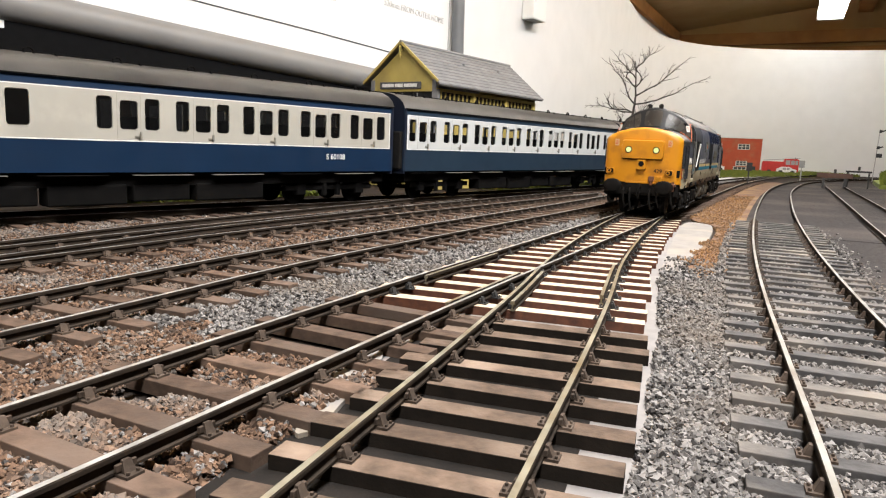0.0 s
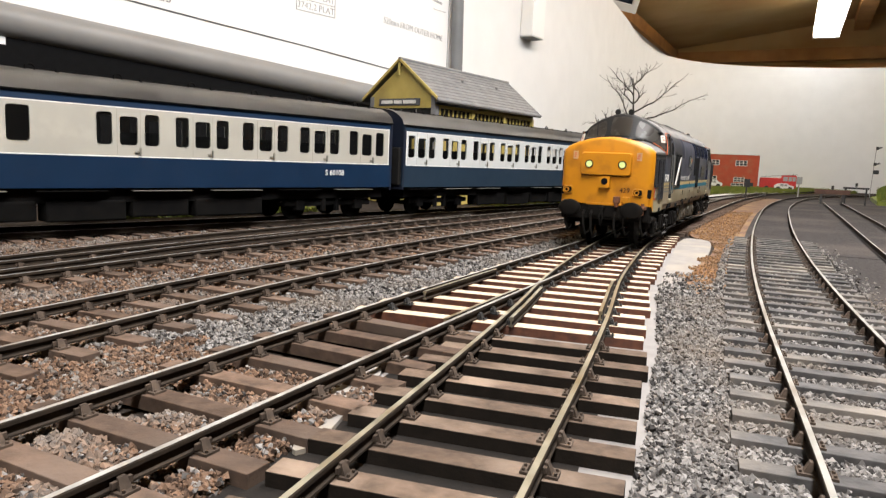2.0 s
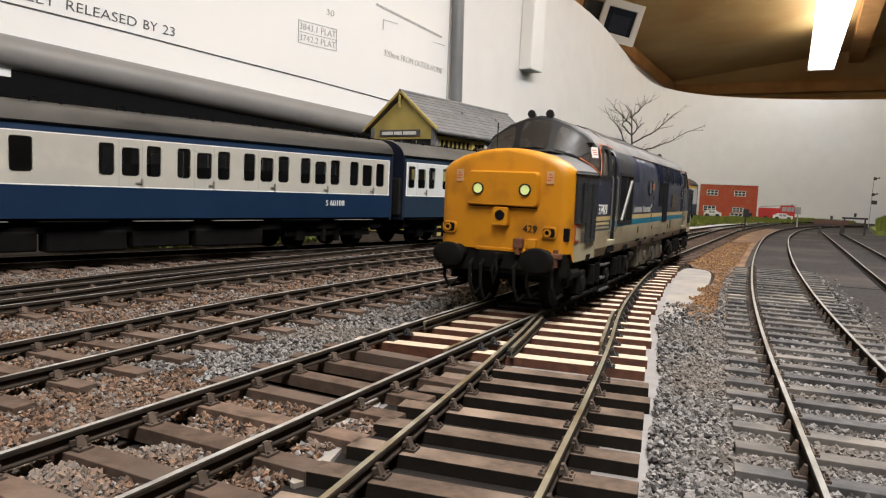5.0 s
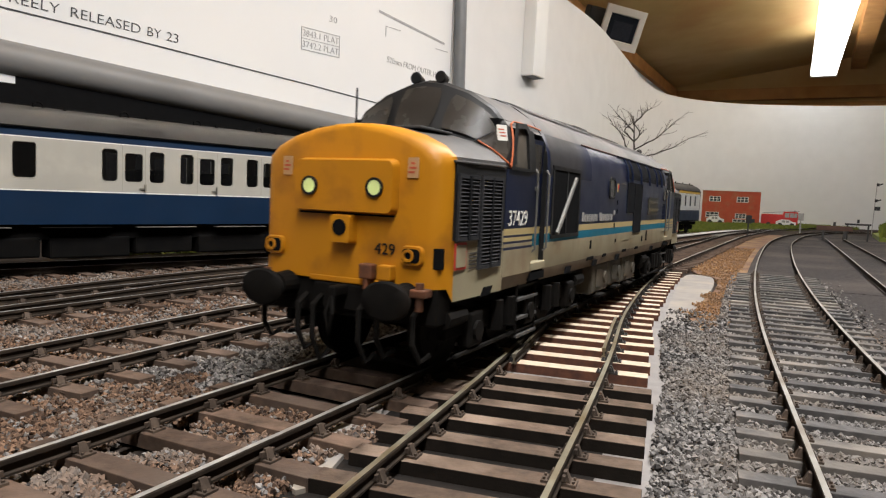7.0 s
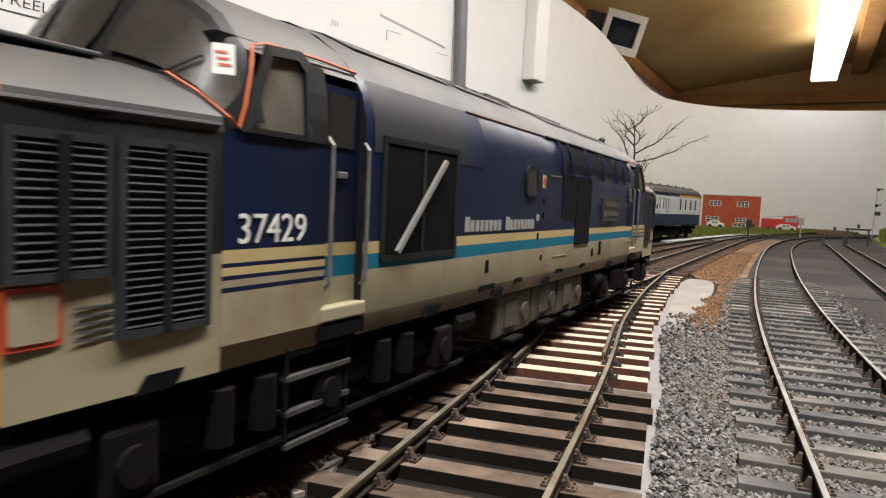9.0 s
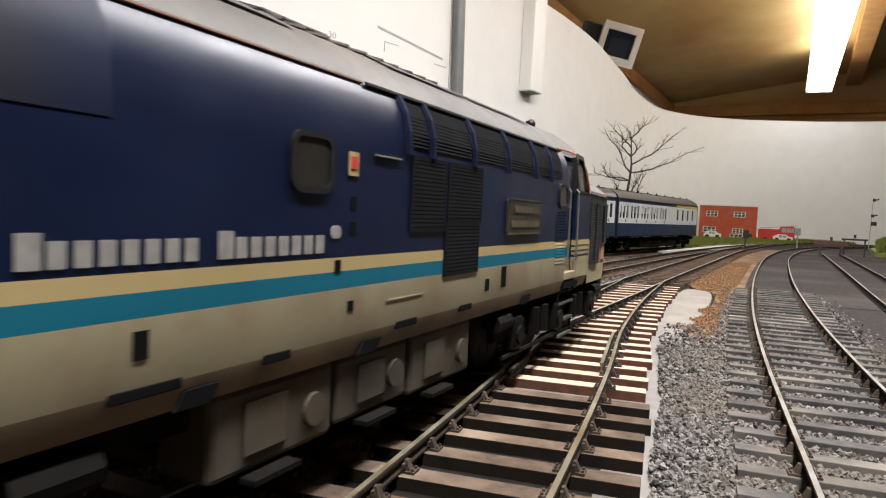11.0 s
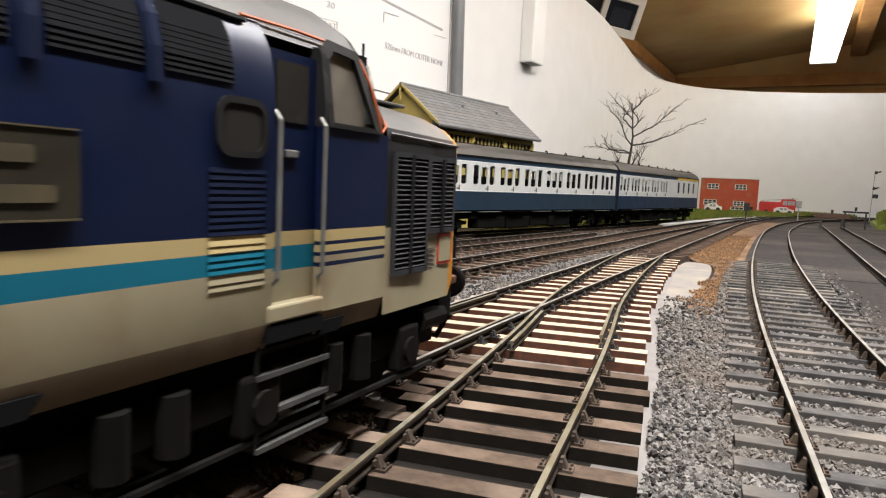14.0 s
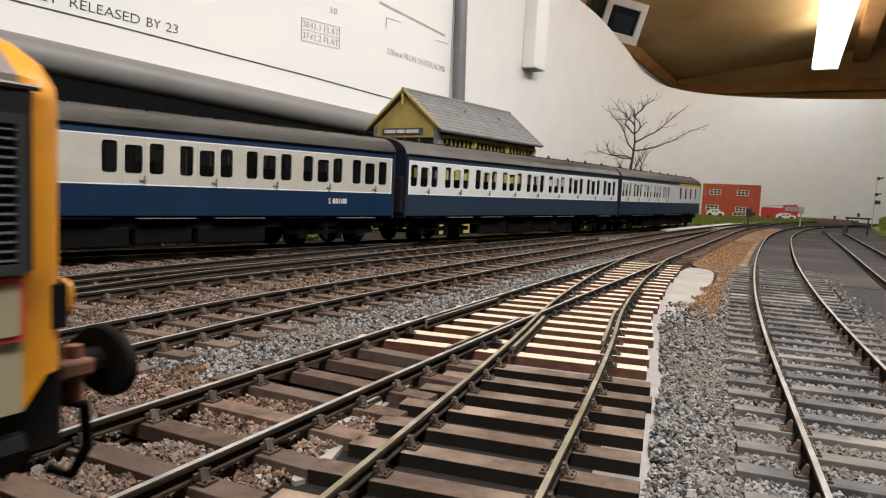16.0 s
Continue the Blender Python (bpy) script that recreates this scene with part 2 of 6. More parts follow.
def rail_mesh(pts, dz=0.0, taper=False):
    """A bullhead rail swept along plan points (x, y, heading)."""
    bm = B()
    rings = []
    for x, y, h in pts:
        c, s = math.cos(h), math.sin(h)
        rings.append([(x + a * c, y - a * s, z + dz) for a, z in RAIL])
    vs = loft(bm, rings, True, lambda i, j: 0 if j == 0 else 1)
    bm.faces.new(vs[0])
    bm.faces.new(vs[-1][::-1])
    return bm


def add_rail(track, line, off, s0, s1, head, dz=0.0, name="rail"):
    n = max(2, int((s1 - s0) / 0.8))
    return part(name, rail_mesh([line.side(s0 + (s1 - s0) * i / n, off) for i in range(n + 1)], dz), [head, M["rail_side"]], track)


def chair_mesh(name, material):
    bm = B()
    box(bm, -0.15, -0.075, -0.165, 0.15, 0.075, -0.142)
    for k in (-1, 1):
        x0, x1 = (0.03, 0.10) if k > 0 else (-0.10, -0.03)
        vs = [(x0, -0.04, -0.142), (x1, -0.05, -0.142), (x1, 0.05, -0.142), (x0, 0.04, -0.142)]
        lo = [bm.verts.new(v) for v in vs]
        hi = [bm.verts.new((0.034 * k if abs(v[0]) < 0.05 else 0.062 * k, v[1] * 0.7, -0.055)) for v in vs]
        for i in range(4):
            bm.faces.new((lo[i], lo[(i + 1) % 4], hi[(i + 1) % 4], hi[i]))
        bm.faces.new(hi)
        for y in (-0.042, 0.042):
            cyl(bm, (0.125 * k, y, -0.142), (0.125 * k, y, -0.12), 0.014, 6)
    # wooden key beside the rail
    box(bm, 0.034, -0.085, -0.125, 0.062, 0.085, -0.075)
    return finish(name, bm, material)


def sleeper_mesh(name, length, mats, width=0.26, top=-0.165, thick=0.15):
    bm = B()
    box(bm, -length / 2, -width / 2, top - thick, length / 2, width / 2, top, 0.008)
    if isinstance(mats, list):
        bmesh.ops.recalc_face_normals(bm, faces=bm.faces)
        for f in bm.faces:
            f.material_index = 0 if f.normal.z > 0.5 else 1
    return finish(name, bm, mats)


def at_line(line, s, off=0.0, turn=0.0, z=0.0):
    x, y, h = line.side(s, off)
    return pose(x, y, z, 0, 0, -math.degrees(h) + turn)


# ---- the room ----
WALL = Line([(-60, -20), (-40, 2.6), (-17.7, 27.6), (1.1, 50.0), (6.7, 57.5), (12.8, 67.5), (20.2, 83.5), (28.6, 102.5), (33.5, 110.5), (40, 115.8), (48.3, 118.3), (60, 117.5), (78, 111), (110, 96), (150, 74)], 0.5)


def backscene():
    bm = B()
    pts = [WALL.at(WALL.length * i / 150) for i in range(151)]
    rings = []
    for x, y, h in pts:
        c, s = math.cos(h), math.sin(h)
        rings.append([(x, y, -0.4), (x, y, 20.0), (x - 0.6 * c, y + 0.6 * s, 20.0), (x - 0.6 * c, y + 0.6 * s, -0.4)])
    loft(bm, rings, True)
    tagged(finish("wall_backscene", bm, M["wall"], smooth=True), "curved white painted backscene board behind the layout", "wall", kind="structure")


def wall_frame(s, z, proud=0.02):
    """Pose on the backscene: x along it, y up, z out into the room."""
    x, y, h = WALL.at(s)
    d = Vector((math.sin(h), math.cos(h), 0))
    out = Vector((math.cos(h), -math.sin(h), 0))
    return axes(Vector((x, y, z)) + out * proud, d, Vector((0, 0, 1)), out)


def wall_at(px_x, px_y):
    """Distance along the backscene of the plan point nearest to the given one."""
    k = np.argmin(np.hypot(WALL.p[:, 0] - px_x, WALL.p[:, 1] - px_y))
    return float(WALL.s[k])


def room():
    backscene()
    u, v = Vector((0.469, 0.883, 0)), Vector((0.883, -0.469, 0))
    corner = Vector((60.5, 185, 0))

    def P(a, b, z):
        q = corner + u * a + v * b
        return (q.x, q.y, z)

    # outer walls of the room, and its floor far below the boards
    bm = B()
    for (a0, b0), (a1, b1) in (((0, -1.5), (0, 250)), ((-420, -1.5), (0, -1.5)), ((-420, -1.5), (-420, 250)), ((-420, 250), (0, 250))):
        f = [P(a0, b0, -60), P(a1, b1, -60), P(a1, b1, 70), P(a0, b0, 70)]
        n = (v if a0 == a1 else u)
        sgn = 1 if (a0 == 0 and a1 == 0) or (b0 == 250 and b1 == 250) else -1
        out = (u if a0 == a1 else v) * sgn * 2
        g = [tuple(Vector(q) + out) for q in f]
        loft(bm, [f, g], True)
        bm.faces.new([bm.verts.new(q) for q in f])
        bm.faces.new([bm.verts.new(q) for q in g])
    tagged(finish("wall_room", bm, M["wall"]), "white painted outer walls of the railway room", "wall", kind="structure")
    # sloping plywood ceiling from the low side plate
    bm = B()
    lo, hi = [P(4, -4, 33.0), P(-420, -4, 33.0)], [P(4, 60, 42.0), P(-420, 60, 42.0)]
    lo2, hi2 = [P(4, -4, 34.0), P(-420, -4, 34.0)], [P(4, 60, 43.0), P(-420, 60, 43.0)]
    loft(bm, [[lo[0], hi[0], hi2[0], lo2[0]], [lo[1], hi[1], hi2[1], lo2[1]]], True)
    loft(bm, [[P(4, 60, 42), P(4, 250, 30), P(4, 250, 31), P(4, 60, 43)], [P(-420, 60, 42), P(-420, 250, 30), P(-420, 250, 31), P(-420, 60, 43)]], True)
    tagged(finish("ceiling", bm, M["ply"]), "sloping yellow-brown plywood ceiling over the layout", "ceiling", kind="structure")

    def beam(p, q, w, h):
        b = B()
        p, q = Vector(p), Vector(q)
        d = (q - p).normalized()
        sd = d.cross(Vector((0, 0, 1))).normalized() * w / 2
        up = Vector((0, 0, h / 2))
        loft(b, [[p + sd + up, p - sd + up, p - sd - up, p + sd - up], [q + sd + up, q - sd + up, q - sd - up, q + sd - up]], True)
        for e in (p, q):
            b.faces.new([b.verts.new(e + k) for k in (sd + up, -sd + up, -sd - up, sd - up)])
        return tagged(finish("ceiling_beam", b, M["timber"]), "orange-brown planed pine roof beam under the ceiling", "beam", group="roof beams", kind="structure")

    # plywood boarding of the gable above the end beam
    bm = B()
    loft(bm, [[P(-0.5, -1, 28), P(-0.5, 200, 28), P(-1.0, 200, 28), P(-1.0, -1, 28)], [P(-0.5, -1, 45), P(-0.5, 200, 45), P(-1.0, 200, 45), P(-1.0, -1, 45)]], True)
    tagged(finish("wall_gable", bm, M["ply"]), "yellow-brown plywood boarding above the end beam", "wall", kind="structure")
    beam(P(2, -2, 31.5), P(-200, -2, 31.5), 3.0, 2.4)
    beam(P(-2, -3, 30.8), P(-2, 120, 30.8), 2.4, 2.8)
    beam(P(-2, -3, 27.2), P(-2, 120, 27.2), 2.0, 2.4)
    for b0 in (46.0, 50.0, 54.0):
        beam(P(-3, b0, 25.0), P(-3, 50 + (b0 - 50) * 0.3, 30.0), 1.2, 1.2)
    beam(P(-2, 40, 38.0), P(-160, 40, 38.0), 3.0, 4.0)


def tube_fitting():
    white = mat("white_enamel_batten", (0.78, 0.77, 0.74), rough=0.4)
    lit = glow("lit_fluorescent_tube", (1.0, 0.97, 0.92), 7.0)
    for a, b in TUBE_LINES:
        h = math.degrees(math.atan2(a[0] - b[0], a[1] - b[1]))
        t = thing("fluorescent_light", (a[0] + b[0]) / 2, (a[1] + b[1]) / 2, TUBE_Z, -h, label="long lit white fluorescent batten below the plywood ceiling, the nearer one added unseen", category="light", group="batten lights")
        n = math.dist(a, b) / 2
        part("batten_housing", box(B(), -1.6, -n, 0.6, 1.6, n, 3.4, 0.3), white, t)
        part("diffuser", box(B(), -2.3, -n + 0.5, -0.9, 2.3, n - 0.5, 0.55, 0.4), lit, t, "glowing white diffuser")
        for k in (-1, 1):
            part("end_cap", box(B(), -2.4, k * n - 0.5, -1.0, 2.4, k * n + 0.5, 1.2, 0.2), white, t)


def floodlight():
    white = mat("white_floodlight_case", (0.72, 0.72, 0.70), (0.66, 0.66, 0.645), rough=0.4, scale=0.3)
    black = mat("black_bracket", (0.02, 0.02, 0.02), rough=0.5)
    d = Vector((0.236, 1, 0.249))
    o = Vector((0, 0, 2.222)) + d * 88
    t = new("floodlight")
    out = (Vector((0.10, -0.93, -0.30))).normalized()
    x = Vector((0, 0, 1)).cross(out).normalized()
    y = out.cross(x)
    r = Matrix.Rotation(radians(-10), 3, out)
    x, y = r @ x, r @ y
    m = axes(o, x, y, out)
    m.translation = m.translation * S
    t.matrix_basis = m
    tagged(t, "white square floodlight with dark glass, switched off, on a wall bracket", "lamp")
    b = B()
    rings = [[(-w, -h, z), (w, -h, z), (w, h, z), (-w, h, z)] for w, h, z in ((1.2, 1.2, -2.0), (2.2, 2.0, -0.6), (2.6, 2.5, 0), (2.6, 2.5, 0.5), (1.9, 1.6, 0.5), (1.8, 1.5, 0.25))]
    loft(b, rings, True)
    part("case", b, white, t)
    part("glass", box(B(), -1.85, -1.55, 0.2, 1.85, 1.55, 0.3), mat("dark_glass", (0.015, 0.02, 0.03), rough=0.1), t, "dark glass front")
    part("reflector", box(B(), -1.2, -1.35, 0.29, 1.3, 0.75, 0.33, 0.01), mat("dark_lens", (0.03, 0.035, 0.05), rough=0.2), t)
    part("bracket", box(B(), -4.2, -0.9, -3.4, -2.0, 1.8, -0.9, 0.2), black, t, "black wall bracket")


def wall_things():
    # the printed plan
    s1 = wall_at(0.2, 48.9)
    s0 = s1 - 62
    t = new("signalling_plan")
    m = wall_frame(s0, 0)
    tagged(t, "large white printed signalling plan with black lettering on the wall", "poster")

    def sheet(name, a0, a1, z0, z1, depth, material, proud):
        b = B()
        n = 40 if a1 - a0 > 20 else 2
        rings = []
        for i in range(n + 1):
            f = wall_frame(a0 + (a1 - a0) * i / n, 0, proud)
            o, w = f.translation, f.to_3x3().col[2]
            zz = [z0, z1] if not callable(z0) else [z0(i / n), z1(i / n)]
            rings.append([o + Vector((0, 0, zz[0])), o + Vector((0, 0, zz[1])), o + Vector((0, 0, zz[1])) + w * depth, o + Vector((0, 0, zz[0])) + w * depth])
        vs = loft(b, rings, True)
        b.faces.new(vs[0])
        b.faces.new(vs[-1])
        return part(name, b, material, t)

    sheet("paper", s0, s1 - 0.6, 6.0, 19.5, 0.03, M["paper"], 0.03)
    sheet("border_line", s0, s1 - 6, lambda k: PLAN_LINE(s0 + (s1 - 6 - s0) * k - s1), lambda k: PLAN_LINE(s0 + (s1 - 6 - s0) * k - s1) + 0.06, 0.02, M["ink"], 0.07)
    sheet("edge_line", s1 - 0.85, s1 - 0.80, 6.0, 19.5, 0.02, M["faded_ink"], 0.07)

    def words(body, a0, a1, z, size, material, slope=0.0):
        """Lettering on the plan between two distances from the pipe."""
        b = lettering(body, size, 0.02, True)
        w = max(v.co.x for v in b.verts) - min(v.co.x for v in b.verts)
        b.transform(Matrix.Diagonal(((a1 - a0) / w, 1, 1, 1)))
        part("lettering", b, material, t, m=wall_frame(s1 + (a0 + a1) / 2, z, 0.08) @ pose(0, 0, 0, 0, 0, slope))

    for body, a0, a1, z in (("FREELY", -28.15, -25.98, 9.30), ("RELEASED", -25.53, -22.58, 9.20), ("BY", -22.27, -21.63, 9.12), ("23", -21.34, -20.76, 9.08)):
        words(body, a0, a1, z, 0.60, M["ink"], -2.2)
    words("3843.1 PLAT", -13.6, -11.05, 10.84, 0.50, M["faded_ink"])
    words("3742.2 PLAT", -13.6, -11.05, 10.24, 0.50, M["faded_ink"])
    words("30", -11.77, -11.21, 11.98, 0.5, M["faded_ink"])
    words("520mm FROM OUTER HOME", -7.1, -1.43, 10.42, 0.55, M["faded_ink"], -2.4)
    sheet("plan_stroke", s1 - 7.9, s1 - 1.6, lambda k: 13.22 - 0.74 * k, lambda k: 13.36 - 0.74 * k, 0.02, M["faded_ink"], 0.07)
    sheet("plan_stroke", s1 - 7.3, s1 - 5.97, 12.5, 12.54, 0.02, M["faded_ink"], 0.07)
    sheet("plan_stroke", s1 - 7.3, s1 - 7.24, 11.9, 12.5, 0.02, M["faded_ink"], 0.07)
    sheet("plan_stroke", s1 - 2.5, s1 - 1.2, 12.05, 12.09, 0.02, M["faded_ink"], 0.07)
    for z in (11.14, 10.54, 9.94):
        sheet("box_line", s1 - 13.7, s1 - 10.95, z, z + 0.03, 0.02, M["faded_ink"], 0.07)
    for a in (13.7, 11.0):
        sheet("box_line", s1 - a, s1 - a + 0.04, 9.94, 11.14, 0.02, M["faded_ink"], 0.07)
    # grey pipe on the wall
    b = B()
    f = wall_frame(wall_at(0.02, 48.62), 0, 0.5).translation
    cyl(b, f + Vector((0.3, 0, -0.4)), f + Vector((-0.25, 0, 29.5)), 0.42, 20)
    tagged(finish("wall_pipe", b, mat("grey_painted_pipe", (0.16, 0.165, 0.17), (0.12, 0.125, 0.13), 0.4, scale=0.5), smooth=True), "vertical dark grey pipe running up the white wall", "pipe")
    # white trunking box
    f = wall_frame(wall_at(6.07, 56.56), 12.05, 0.0)
    b = B()
    box(b, -1.0, 0.0, 0.0, 1.0, 17.0, 1.1, 0.08)
    bmesh.ops.transform(b, matrix=f @ pose(0, 0, 0, 0, 0, -1.0), verts=b.verts)
    tr = new("wall_trunking")
    tagged(tr, "white vertical cable trunking ending open on the wall", "trunking")
    part("cover", b, mat("white_plastic_trunking", (0.74, 0.74, 0.72), (0.71, 0.71, 0.69), rough=0.4, scale=0.3), tr)
    # grey cap over the open end, the shade inside put into its colour
    b = box(B(), -0.85, -0.03, 0.1, 0.8, 0.02, 1.0)
    part("open_end", b, mat("grey_shadowed_plastic", (0.2, 0.2, 0.2), rough=0.6), tr, m=f)


def PLAN_LINE(a):
    """Height of the plan's lower ruled line by distance from the pipe."""
    return float(np.interp(a, [-60, -27.7, -23.7, -18.2, -12.9, -6.1, -2], [10.3, 8.84, 8.66, 8.34, 8.06, 7.63, 7.36]))


def long_tube():
    """The big grey roll lying behind the train."""
    t = thing("grey_tube", label="long matt grey tube lying behind the passenger train against the wall", category="tube")
    a, b = Vector((-30.0, 14.2, 8.05)), Vector((-2.9, 44.2, 5.68))
    cyl_b = cyl(B(), a, b, 0.70, 40)
    part("tube_wall", cyl_b, mat("matt_grey_tube", (0.20, 0.195, 0.19), (0.17, 0.165, 0.16), 0.5, scale=0.4), t, smooth=True)
    d = (b - a).normalized()
    sd = Vector((d.y, -d.x, 0)).normalized()
    # board added in black to stand for the shadowed gap below the tube
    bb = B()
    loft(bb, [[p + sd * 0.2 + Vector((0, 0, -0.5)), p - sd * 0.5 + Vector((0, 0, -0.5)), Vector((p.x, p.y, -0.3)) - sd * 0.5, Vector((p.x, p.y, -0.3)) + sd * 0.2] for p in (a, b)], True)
    part("support_board", bb, M["black_and_shade"], t, "black board added below the tube in place of shade")


room()
tube_fitting()
floodlight()
wall_things()
long_tube()


# ---- ground ----
def slab(name, poly, z0, z1, material, label, category="ground", soft=0):
    for _ in range(soft):
        poly = [q for a, c in zip(poly, poly[1:] + poly[:1]) for q in ((a[0] * 0.75 + c[0] * 0.25, a[1] * 0.75 + c[1] * 0.25), (a[0] * 0.25 + c[0] * 0.75, a[1] * 0.25 + c[1] * 0.75))]
    return tagged(finish(name, prism(B(), poly, z0, z1), material), label, category, kind="structure")


def strip(line, s0, s1, o0, o1, n=40, wave=0.0):
    a = [line.side(s0 + (s1 - s0) * i / n, o0)[:2] for i in range(n + 1)]
    b = [line.side(s0 + (s1 - s0) * i / n, o1 + wave * (noise.noise((i * 0.45, 3.1, 0)) + 0.5 * noise.noise((i * 1.3, 7.7, 0))))[:2] for i in range(n + 1)]
    return a + b[::-1]


# outline of the earth patch in plan
EARTH = [(9.2, 25.8), (11.2, 30.4), (14.0, 36.2), (20.5, 49.5), (27.3, 62.5), (33, 70), (33.5, 67.5), (24.5, 52.0), (17.0, 37.5), (12.2, 27.4), (10.7, 24.9), (8.2, 19.2), (6.4, 14.6), (5.6, 13.2), (5.0, 13.4), (5.5, 15.3), (6.9, 18.2), (8.1, 20.4), (9.8, 24.4)]


def ground():
    slab("ground", [(-140, -200), (200, -200), (200, 150), (60, 175), (-140, 100)], -3.0, -0.36, M["bed"], "brown-grey ballast bed and baseboard of the layout")
    b, c = LINES["B"], LINES["C"]
    slab("baseboard_strip", strip(b, 0.5, b.s_of_y(24.6), -1.6, 1.66, 46, 0.03), -0.365, -0.295, M["board"], "grey-white painted bare baseboard under the new turnout")
    # near-black sheet painting the shade between the near timbers on the board
    slab("baseboard_dark", strip(b, 0.5, b.s_of_y(9.4), -1.5, 0.95, 30), -0.36, -0.29, M["shade_sheet"], "dark sheet for the shade between the turnout timbers")
    # pale patch beside the far timbers
    slab("filler_patch", [(3.3, 10.3), (4.1, 12.6), (5.0, 15.4), (6.9, 20.4), (8.8, 25.2), (9.5, 25.4), (9.7, 24.5), (7.95, 20.3), (6.75, 17.9), (5.6, 15.6), (4.75, 13.6), (4.0, 11.6)], -0.36, -0.28, M["plaster"], "pale dried filler patch on the bare board", soft=3)
    # black strip laid along the train, its shade put into the ground colour
    slab("oily_bed", strip(LINES["H"], 4, 82, -2.2, 1.5, 40), -0.36, -0.30, M["shade_sheet"], "black sheet for the shade under the passenger train")
    slab("filler_smear", [(-1.12, 7.9), (-0.70, 8.2), (-0.62, 7.5), (-0.85, 6.5), (-1.0, 5.6), (-1.25, 5.4), (-1.08, 6.6)], -0.36, -0.245, M["plaster"], "pale dried filler smeared between the rails", soft=2)
    slab("earth_patch", EARTH, -0.36, -0.265, M["earth"], "orange-brown earth between two tracks", soft=3)
    slab("ash_yard", strip(c, c.s_of_y(21.8), c.s_of_y(78), -1.0, 40, 40), -0.36, -0.225, M["ash"], "dark grey ash yard round the sidings")
    slab("ash_verge", strip(c, 1.0, c.s_of_y(22.0), 1.45, 40, 30), -0.36, -0.235, M["ash"], "dark grey ash verge beside the siding")


def grow(name, polys, n, label, z=-0.3, hgt=0.5, seed=3, hump=None):
    """Tufts of static grass over plan polygons given as (x0, y0, x1, y1, width) bands."""
    r = np.random.default_rng(seed)
    verts, faces = [], []
    for x0, y0, x1, y1, w in polys:
        L = math.hypot(x1 - x0, y1 - y0)
        nx, ny = (y1 - y0) / L, -(x1 - x0) / L
        for _ in range(n):
            t, o = r.random(), r.uniform(-w / 2, w / 2)
            x, y = x0 + (x1 - x0) * t + nx * o, y0 + (y1 - y0) * t + ny * o
            zz = z + (hump * max(0, 1 - (2 * o / w) ** 2) if hump else 0)
            for _k in range(3):
                a = r.uniform(0, 6.28)
                h = hgt * r.uniform(0.5, 1.3)
                dx, dy = math.cos(a) * 0.14, math.sin(a) * 0.14
                lx, ly = r.uniform(-0.25, 0.25, 2)
                k = len(verts)
                verts += [(x - dx, y - dy, zz), (x + dx, y + dy, zz), (x + lx, y + ly, zz + h)]
                faces.append((k, k + 1, k + 2))
    me = bpy.data.meshes.new(name)
    me.from_pydata([tuple(c * S for c in v) for v in verts], [], faces)
    me.materials.append(M["grass"])
    tagged(new(name, me), label, "grass", kind="stuff")


ground()
GRASS_BASE = mat("grass_mat_base", (0.16, 0.19, 0.03), (0.10, 0.13, 0.02), 0.95, scale=2, bump=0.5)
slab("grass_base", [(18, 57), (30, 76), (44, 93), (62, 108), (64, 117.0), (48.3, 117.5), (40, 115), (33.5, 109.5), (22, 86), (15, 66)], -0.36, -0.15, GRASS_BASE, "green grass strip in front of the backscene")
slab("path_edge", [(16.5, 50.5), (30.5, 71.5), (45, 91), (44.3, 91.8), (29.6, 72.3), (15.8, 51.2)], -0.36, -0.05, M["path"], "pale concrete edging beside the track", "path")
grow("far_grass", [(26, 74, 60, 113, 9), (20, 64, 40, 100, 7), (45, 100, 62, 112, 10)], 2600, "bright green static grass before the backscene", hgt=0.45)
slab("bank_base", [(39, 62), (47, 76), (60, 92), (80, 104), (100, 80), (70, 50), (46, 50)], -0.36, 0.15, GRASS_BASE, "low green bank beside the yard")
grow("bank_grass", [(42, 60, 62, 92, 7), (46, 57, 72, 92, 8)], 3400, "bright green grass bank beside the yard", z=0.1, hgt=0.7, seed=5, hump=1.0)
grow("lineside_grass", [(-13, 22.5, -6, 31, 1.2), (2, 40, 14, 56, 2.5)], 500, "yellow-green grass behind the passenger train", hgt=0.22, seed=8)


# ---- track, ballast ----
def track(name, key, s0, s1, head, material, label, spacing=0.76, length=2.6, sleepers=True, chairs=40.0, gap=None, sl_range=None):
    line = LINES[key]
    t = thing(name, label=label, category="railway track", group="tracks")
    for off in (-HALF, HALF):
        add_rail(t, line, off, s0, s1, head)
    if sleepers:
        a, b = sl_range or (s0, s1)
        r = random.Random(key)
        for i in range(int((b - a) / spacing)):
            s = a + (i + 0.5) * spacing
            if gap and gap[0] < s < gap[1]:
                continue
            m = at_line(line, s, r.uniform(-0.05, 0.05), r.uniform(-1.2, 1.2))
            share("sleeper", material, t, m)
            x, y, h = line.at(s)
            if math.hypot(x, y) < chairs and y > 2:
                for off in (-HALF, HALF):
                    share("chair", CHAIR, t, at_line(line, s, off))
    return t


CHAIR = only_mesh(chair_mesh("chair", M["chair"]))
CHAIR_NEW = only_mesh(chair_mesh("chair_black", M["chair_black"]))
SL_BROWN = only_mesh(sleeper_mesh("sleeper", 2.6, M["sleeper"]))
SL_GREY = only_mesh(sleeper_mesh("sleeper_grey", 2.6, M["sleeper_grey"], 0.22))
T_OLD = only_mesh(sleeper_mesh("timber_old", 2.6, [M["timber_old"], M["timber_old_shade"]], 0.27))


